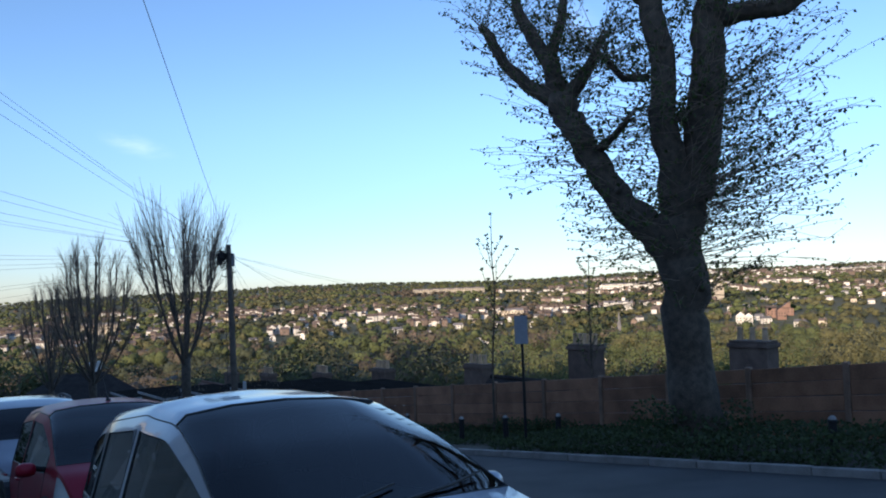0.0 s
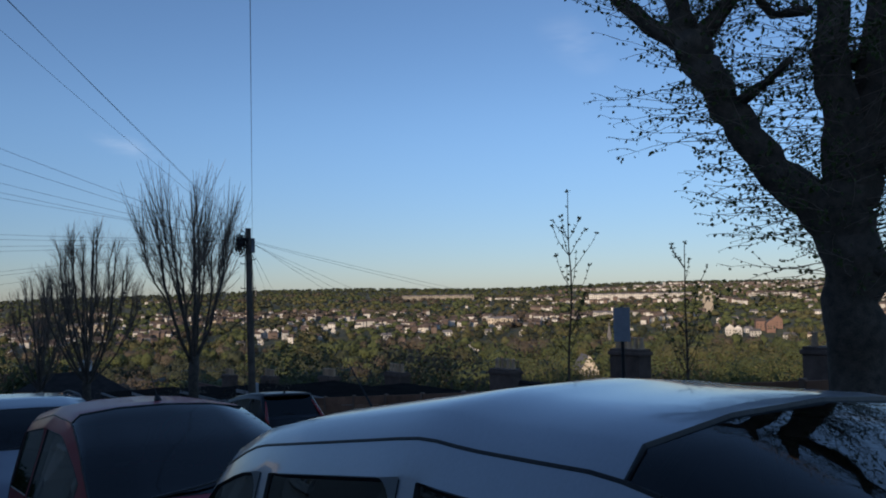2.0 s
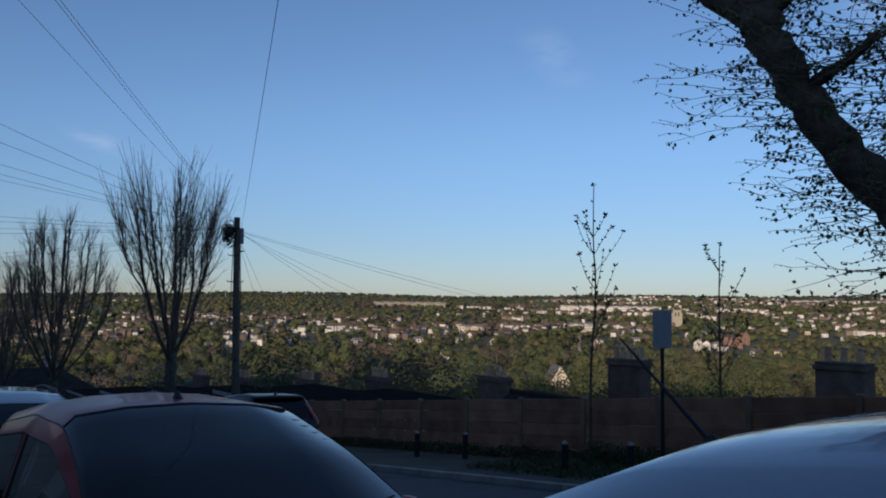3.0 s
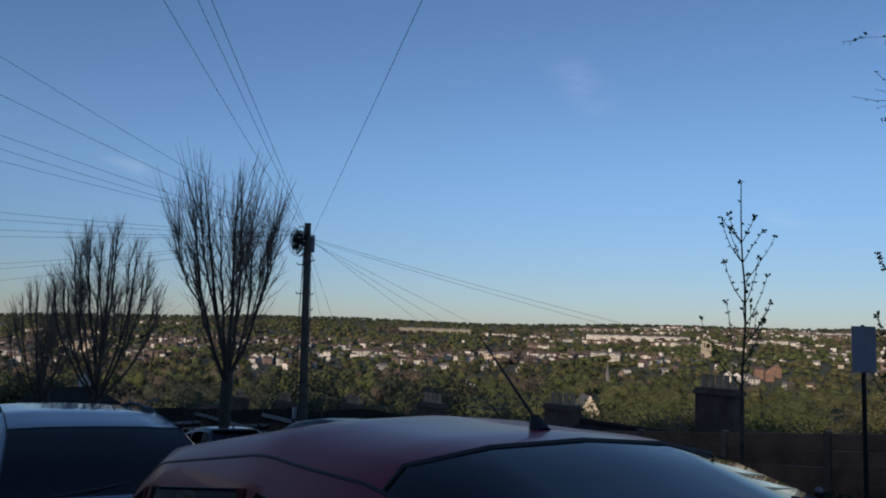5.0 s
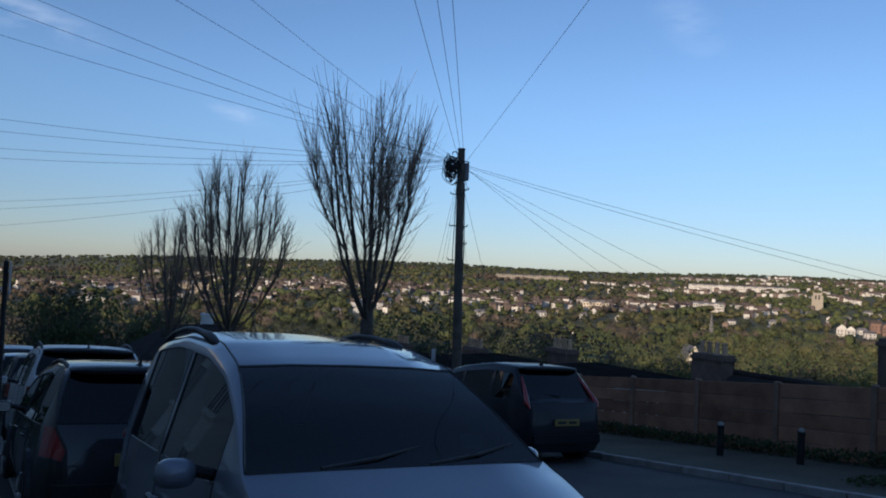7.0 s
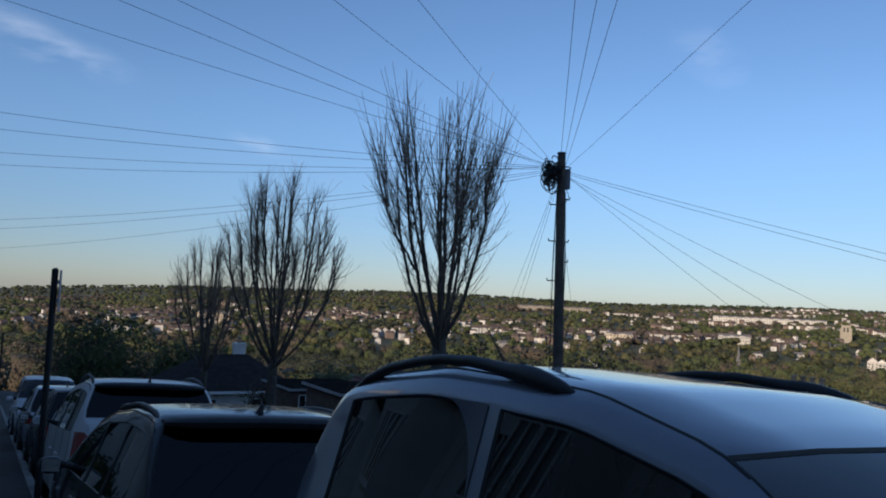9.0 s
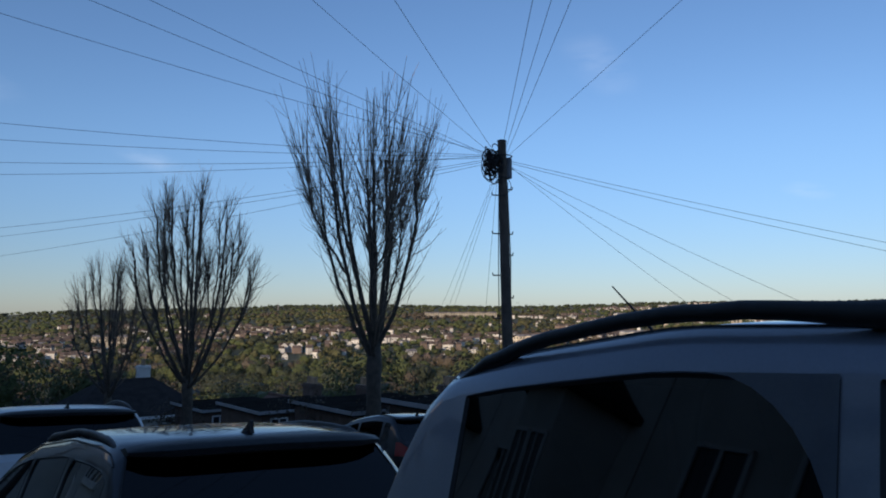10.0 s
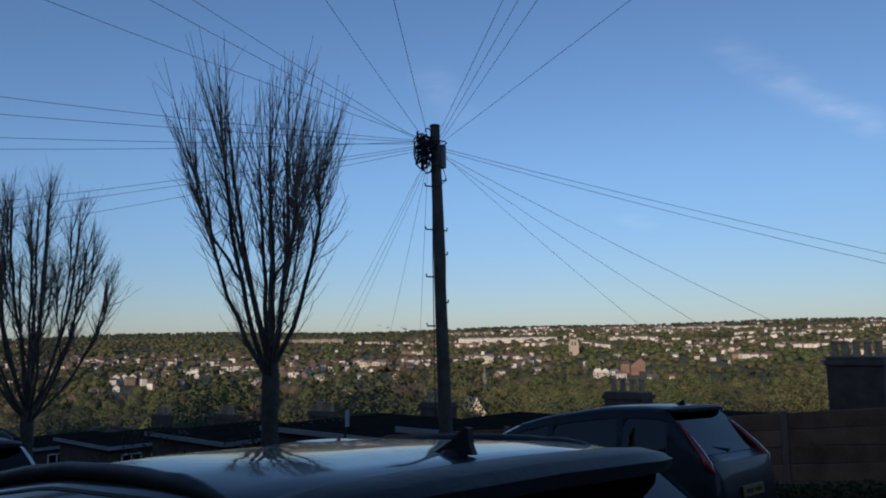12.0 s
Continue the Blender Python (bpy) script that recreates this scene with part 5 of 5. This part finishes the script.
protos = [far_house("far_house", pose(*polar(27, 700), 0, 0, -27), 6.5, 7, 5, "far_white", "far_roof", True),
          far_house("far_house", pose(*polar(30, 720), 0, 0, -30), 9, 7, 5, "far_white", "far_slate", False),
          far_house("far_house", pose(*polar(33, 690), 0, 0, -33), 8, 7, 5, "far_cream", "far_roof", False),
          far_house("far_house", pose(*polar(36, 730), 0, 0, -36), 7, 8, 5.2, "far_brick", "far_roof", True),
          far_house("far_house", pose(*polar(39, 760), 0, 0, -39), 12, 8, 6, "far_white", "far_slate", False)]
rng = random.Random(77)
for band, (r0, r1, n, az0, az1) in enumerate(((950, 1150, 46, 0, 62), (1150, 1550, 120, -3, 66), (1600, 2200, 80, 42, 76))):
    for k in range(n):
        az = az0 + (az1 - az0) * (k + rng.random()) / n
        # houses stand along streets that run across the slope
        r = r0 + (r1 - r0) * (0.5 + 0.5 * math.sin(az * 0.5 + band * 2)) * 0.55 + rng.choice((0, 0.2, 0.42)) * (r1 - r0)
        src = rng.choices(protos, (5, 4, 3, 4, 2))[0]
        copy_thing(src, pose(*polar(az, r), 0, 0, -az + rng.gauss(0, 16)))


for az, r, w in ((24.25, 1080, 9), (24.75, 1085, 9), (25.25, 1080, 9)):
    far_house("gabled_villa", pose(*polar(az, r, 2.0), 0, 0, -az), w, 9, 7.0, "far_white", "far_roof", True)
for az, r, w in ((58.5, 1090, 12), (59.1, 1060, 10), (59.5, 1120, 13)):
    far_house("brick_villa", pose(*polar(az, r, 3.0), 0, 0, -az + 12), w, 10, 8.5, "villa_brick", "far_roof", az > 59)
for az, r, w in ((56.6, 1010, 11), (57.1, 1000, 9)):
    far_house("gabled_villa", pose(*polar(az, r, 2.0), 0, 0, -az), w, 9, 7.5, "far_white", "far_slate", True)


def far_block(name, label, az0, az1, r, h, sink, storeys, wall, n_bays, depth=12):
    """A long building across the valley, its bays and rows of windows as parts."""
    a, b = polar(az0, r), polar(az1, r)
    mid = (a + b) / 2
    ln = (b - a).length
    base = mid.z + sink
    az = (az0 + az1) / 2
    root = thing(name, label, "building", pose(mid.x, mid.y, base, 0, 0, -az))
    part("wall", box(-ln / 2, 0, -14, ln / 2, depth, h), wall, root)
    part("roof", prism([(-0.6, h), (depth + 0.6, h), (depth / 2, h + 3.2)], -ln / 2, ln / 2, axis="x"), "far_slate", root)
    for k in range(n_bays):
        x = -ln / 2 + ln * (k + 0.5) / n_bays
        if k % 2 == 0:
            part("bay", box(x - ln / n_bays * 0.42, -1.6, -12, x + ln / n_bays * 0.42, -0.004, h + 0.9), wall, root)
        for s in range(storeys):
            z = h * (s + 0.35) / storeys
            y = -1.7 if k % 2 == 0 else -0.1
            for q in (-0.22, 0.22):
                cx = x + q * ln / n_bays
                part("window", box(cx - ln / n_bays * 0.09, y, z, cx + ln / n_bays * 0.09, y + 0.09, z + h / storeys * 0.5), "far_pane", root)


far_block("school_building", "long beige building on the far hillside", 34.2, 39.3, 2220, 12, 0, 2, "far_stone", 14)
far_block("terrace_row", "long row of tall white terrace houses on the far hill", 47.4, 54.3, 2030, 15, -3, 3, "far_white", 22)
far_block("apartment_block", "cream flat-roofed apartment block in the valley", 47.6, 49.6, 1320, 9, 3, 2, "far_white", 6)
far_block("apartment_block", "white balconied apartment block across the valley", 12.0, 14.2, 1230, 12, 4, 3, "far_cream", 6)
far_block("large_house", "cream gabled institution in the valley", 40.2, 42.0, 1200, 10, 2, 2, "far_cream", 4)
far_block("terrace_row", "upper row of pale houses below the skyline", 50.5, 60.0, 2900, 11, -5, 2, "far_white", 30)
far_block("terrace_row", "pale houses along the ridge", 61.0, 68.0, 2650, 11, -4, 2, "far_white", 24)


def church_tower(az, r):
    p = polar(az, r)
    root = thing("church_tower", "square grey stone church tower among the trees", "tower", pose(*p, 0, 0, -az))
    part("shaft", box(-7, -7, -6, 7, 7, 29), "far_stone", root)
    for sx in (-1, 1):
        for sy in (-1, 1):
            part("buttress", box(sx * 7.6 - 1.2, sy * 7.6 - 1.2, -6, sx * 7.6 + 1.2, sy * 7.6 + 1.2, 24), "far_stone", root)
            part("pinnacle", box(sx * 6.4 - 0.6, sy * 6.4 - 0.6, 29, sx * 6.4 + 0.6, sy * 6.4 + 0.6, 32), "far_stone", root)
    for k in (-2.6, 2.6):
        part("louvre", box(k - 1.2, -7.1, 18, k + 1.2, -7.004, 25), "far_pane", root)


church_tower(55.3, 1500)


def chapel(az, r, base):
    p = polar(az, r)
    root = thing("chapel", "cream stone chapel with a steep gable among the trees", "church", pose(p.x, p.y, base, 0, 0, -az + 14))
    part("wall", box(-4.1, 0, -6, 4.1, 16, 6.0), "far_cream", root)
    part("gable", prism([(-4.1, 6.0), (4.1, 6.0), (0, 13.0)], 0.0, 0.6), "far_cream", root)
    part("roof", prism([(-4.6, 5.8), (4.6, 5.8), (0, 12.8)], 0.62, 16.4), "far_slate", root)
    for k in (-1.7, 0, 1.7):
        part("lancet", prism([(k - 0.4, 1.8), (k + 0.4, 1.8), (k + 0.4, 5.8), (k, 6.8), (k - 0.4, 5.8)], -0.08, -0.004), "far_pane", root)


chapel(47.0, 380, -40)


def spire(az, r, h, name="church_spire"):
    p = polar(az, r)
    root = thing(name, "thin grey church spire rising over the trees", "spire", pose(*p, 0, 0, -az))
    part("shaft", box(-1.7, -1.7, -5, 1.7, 1.7, h * 0.45), "far_slate", root)
    part("spire_cone", tube([(0, 0, h * 0.45), (0, 0, h)], [2.4, 0.1], 8), "far_slate", root)


spire(48.6, 800, 26)
spire(24.0, 3000, 30)


def town_streets():
    """Middle bearing, distance, half width in degrees and slant in metres of the streets across the valley."""
    rg = random.Random(64)
    rows = []
    for az0, az1, r0, r1, n in ((-6, 45, 1020, 1500, 20), (-6, 45, 1500, 2500, 9), (44, 80, 1250, 1900, 16), (44, 80, 1900, 3150, 38)):
        for _ in range(n):
            rows.append((rg.uniform(az0, az1), rg.uniform(r0, r1), rg.uniform(0.5, 1.7), rg.gauss(0, 40)))
    return rows


STREETS = town_streets()


def small_town():
    """Roofs and walls too small to pick apart, joined."""
    for mname, wall in (("far_white", True), ("far_brick", True), ("far_roof", False)):
        v, f = [], []
        rg = random.Random(92)
        for k in range(1900):
            az = rg.uniform(-6, 80)
            r = rg.uniform(980, 1750) if az < 44 else rg.uniform(1300, 2900)
            if k < 900 or noise.noise((az * 0.11, r * 0.0027, 3.0)) < 0.0:
                # most houses stand in rows along the streets
                row = STREETS[k % len(STREETS)]
                u = rg.uniform(-1, 1)
                az, r = row[0] + u * row[2], row[1] + u * row[3] + rg.gauss(0, 5)
            p = polar(az, r, 2.0)
            w, d, h, kind = rg.uniform(5, 11), 7, rg.uniform(4, 6.5), rg.random() < 0.6
            t = radians(-az + rg.gauss(0, 20))
            ex, ey = Vector((math.cos(t), math.sin(t), 0)), Vector((-math.sin(t), math.cos(t), 0))
            c = lambda a, b, z: tuple(p + ex * a + ey * b + Vector((0, 0, z)))
            b0 = len(v)
            if wall and kind == (mname == "far_white"):
                v += [c(-w / 2, -d / 2, -4), c(w / 2, -d / 2, -4), c(w / 2, d / 2, -4), c(-w / 2, d / 2, -4), c(-w / 2, -d / 2, h), c(w / 2, -d / 2, h), c(w / 2, d / 2, h), c(-w / 2, d / 2, h)]
                f += [tuple(b0 + i for i in q) for q in ((0, 1, 5, 4), (1, 2, 6, 5), (2, 3, 7, 6), (3, 0, 4, 7))]
            elif not wall:
                v += [c(-w / 2 - 0.4, -d / 2 - 0.4, h), c(w / 2 + 0.4, -d / 2 - 0.4, h), c(w / 2 + 0.4, d / 2 + 0.4, h), c(-w / 2 - 0.4, d / 2 + 0.4, h), c(-w / 2, 0, h + 3), c(w / 2, 0, h + 3)]
                f += [tuple(b0 + i for i in q) for q in ((0, 1, 5, 4), (2, 3, 4, 5), (1, 2, 5), (3, 0, 4))]
        tagged(raw("distant_rooftops" if not wall else "distant_walls", v, f, mname), "tiny sunlit houses scattered over the far hillside", "houses", kind="stuff")


small_town()


def woods():
    """Crowns of many separate leaf sprays, from the foot of the slope to the skyline."""
    rg = np.random.default_rng(17)
    rnd = random.Random(18)
    kinds = {k: ([], []) for k in ("wood_green", "wood_olive", "wood_brown", "wood_dark")}
    count = {k: 0 for k in kinds}

    def ball(cells):
        """A cube of square cells blown up to a ball: corners once each, and the faces between them."""
        g, ids, faces = np.linspace(-1, 1, cells + 1), {}, []
        for ax in range(3):
            for sg in (-1, 1):
                for i in range(cells):
                    for j in range(cells):
                        f = []
                        for a, b in ((i, j), (i + 1, j), (i + 1, j + 1), (i, j + 1)):
                            c = [0.0, 0.0, 0.0]
                            c[ax], c[(ax + 1) % 3], c[(ax + 2) % 3] = sg, float(g[a]), float(g[b])
                            f.append(ids.setdefault(tuple(c), len(ids)))
                        faces.append(f if sg > 0 else f[::-1])
        v = np.array(list(ids))
        return v / np.linalg.norm(v, axis=1)[:, None], np.array(faces)

    cores = {True: ball(3), False: ball(2)}

    def lumps(a, p):
        return 1 + 0.36 * np.sin(a[:, 0] * 5 + p.x) * np.cos(a[:, 2] * 4 + p.y) + 0.18 * np.sin(a[:, 1] * 9 + p.x * 2)

    def crown(p, w, h, n, size, kind):
        if n <= 600:
            core, faces = cores[n >= 90]
            q = core * ((0.60 if n >= 90 else 0.72) * lumps(core, p))[:, None] * np.array([w / 2, w / 2, h / 2]) + np.array([p.x, p.y, p.z + h * 0.52])
            kinds[kind][0].append(q)
            kinds[kind][1].append(faces + count[kind])
            count[kind] += len(q)
        a = rg.normal(size=(n, 3))
        a /= np.linalg.norm(a, axis=1)[:, None] + 1e-9
        rad = rg.uniform(0.50, 1.08, n) ** 0.5
        lump = lumps(a, p)
        c = a * np.minimum(rad * lump, 1.2)[:, None] * np.array([w / 2, w / 2, h / 2]) + np.array([p.x, p.y, p.z + h * 0.52])
        out = a + rg.normal(size=(n, 3)) * 0.22
        u = np.cross(out, rg.normal(size=(n, 3)))
        u /= np.linalg.norm(u, axis=1)[:, None] + 1e-9
        t = np.cross(out, u)
        t /= np.linalg.norm(t, axis=1)[:, None] + 1e-9
        s = (size * rg.uniform(0.5, 1.4, n))[:, None]
        q = np.stack([c - u * s, c + t * s * 0.6, c + u * s, c - t * s * 0.6], 1).reshape(-1, 3)
        kinds[kind][0].append(q)
        kinds[kind][1].append((np.arange(n) * 4)[:, None] + np.arange(4)[None] + count[kind])
        count[kind] += 4 * n

    def pick(az, r):
        # nearer trees on the left take darker kinds: hillside shade put into their colour
        if az < 36 and r < 560 and rnd.random() < 0.85:
            return rnd.choice(("wood_dark", "wood_dark", "wood_dark", "wood_green", "wood_brown"))
        # same painted shade here, mixed with bare brown trees
        if az < 25 and r < 420:
            return rnd.choice(("wood_dark", "wood_brown", "wood_brown"))
        v = noise.noise((az * 0.13, r * 0.0035, 1.0)) + rnd.gauss(0, 0.06) + (0.1 if az > 30 and r < 700 else 0.0)
        return "wood_brown" if v < -0.28 else "wood_green" if v < 0.12 else "wood_olive" if v < 0.4 else "wood_dark"

    for r0, r1, n, a0, a1, sprays, size in ((88, 150, 26, 3, 16, 1600, 0.17), (88, 180, 150, 2, 90, 1500, 0.23), (180, 330, 420, -8, 88, 600, 0.36), (330, 620, 900, -10, 84, 330, 0.52), (620, 1150, 1600, -10, 84, 110, 0.85),
                                            (1150, 1800, 2800, -10, 84, 36, 1.2), (1800, 2700, 3300, -10, 84, 26, 1.6), (2700, 3700, 2900, -10, 86, 20, 2.2)):
        for _ in range(n):
            az = rnd.uniform(a0, a1)
            r = math.sqrt(rnd.uniform(r0 * r0, r1 * r1))
            p = polar(az, r)
            # the chapel stands in a clearing
            if abs(az - 47.0) < 1.3 and 190 < r < 392:
                continue
            if 890 < r < 1125 and (23.9 < az < 25.6 or 56.1 < az < 60.0):
                continue
            if p.x < 34 and p.y < 84 or p.x < 4.5 and p.y < 150:
                continue
            # gardens lie open before the rows of houses
            if r > 950 and rnd.random() < 0.75 and any(abs(az - q[0]) < q[2] and -70 < r - q[1] - (az - q[0]) / q[2] * q[3] < 12 for q in STREETS):
                continue
            h = 6 + 10 * rnd.random() ** 1.6 if r < 1000 else rnd.uniform(6, 11.5)
            if az < 19 and r < 150:
                h *= 0.62
            if r > 3300:
                h *= 1.05
            crown(p, h * (rnd.uniform(0.8, 1.5) if r < 1150 else rnd.uniform(1.2, 2.1)), h, sprays, size, pick(az, r) if r < 2900 else rnd.choice(("wood_dark", "wood_dark", "wood_green")))
    # rough growth between the fence and the outbuildings
    for _ in range(34):
        x, y = rnd.uniform(14.8, 21.0), rnd.uniform(33, 74)
        h = rnd.uniform(2.0, 3.0)
        crown(Vector((x, y, land(x, y) - 0.2)), h * rnd.uniform(0.8, 1.3), h, 620, 0.07, rnd.choice(("wood_brown", "wood_brown", "wood_dark")))
    for k, (vs, fs) in kinds.items():
        v, f = np.concatenate(vs), np.concatenate(fs)
        me = bpy.data.meshes.new("woodland")
        me.vertices.add(len(v))
        me.vertices.foreach_set("co", v.ravel())
        me.loops.add(f.size)
        me.loops.foreach_set("vertex_index", f.ravel().astype(np.int32))
        me.polygons.add(len(f))
        me.polygons.foreach_set("loop_start", np.arange(0, f.size, 4, dtype=np.int32))
        me.polygons.foreach_set("use_smooth", np.ones(len(f), dtype=bool))
        me.update(calc_edges=True)
        me.materials.append(M[k])
        tagged(new("woodland", me), {"wood_green": "fresh green spring trees filling the valley", "wood_olive": "yellow-green budding trees in the valley", "wood_brown": "still bare brown trees in the valley",
                                     "wood_dark": "dark trees on the valley slopes, shade coloured into the nearer left ones"}[k], "trees", kind="stuff")


woods()
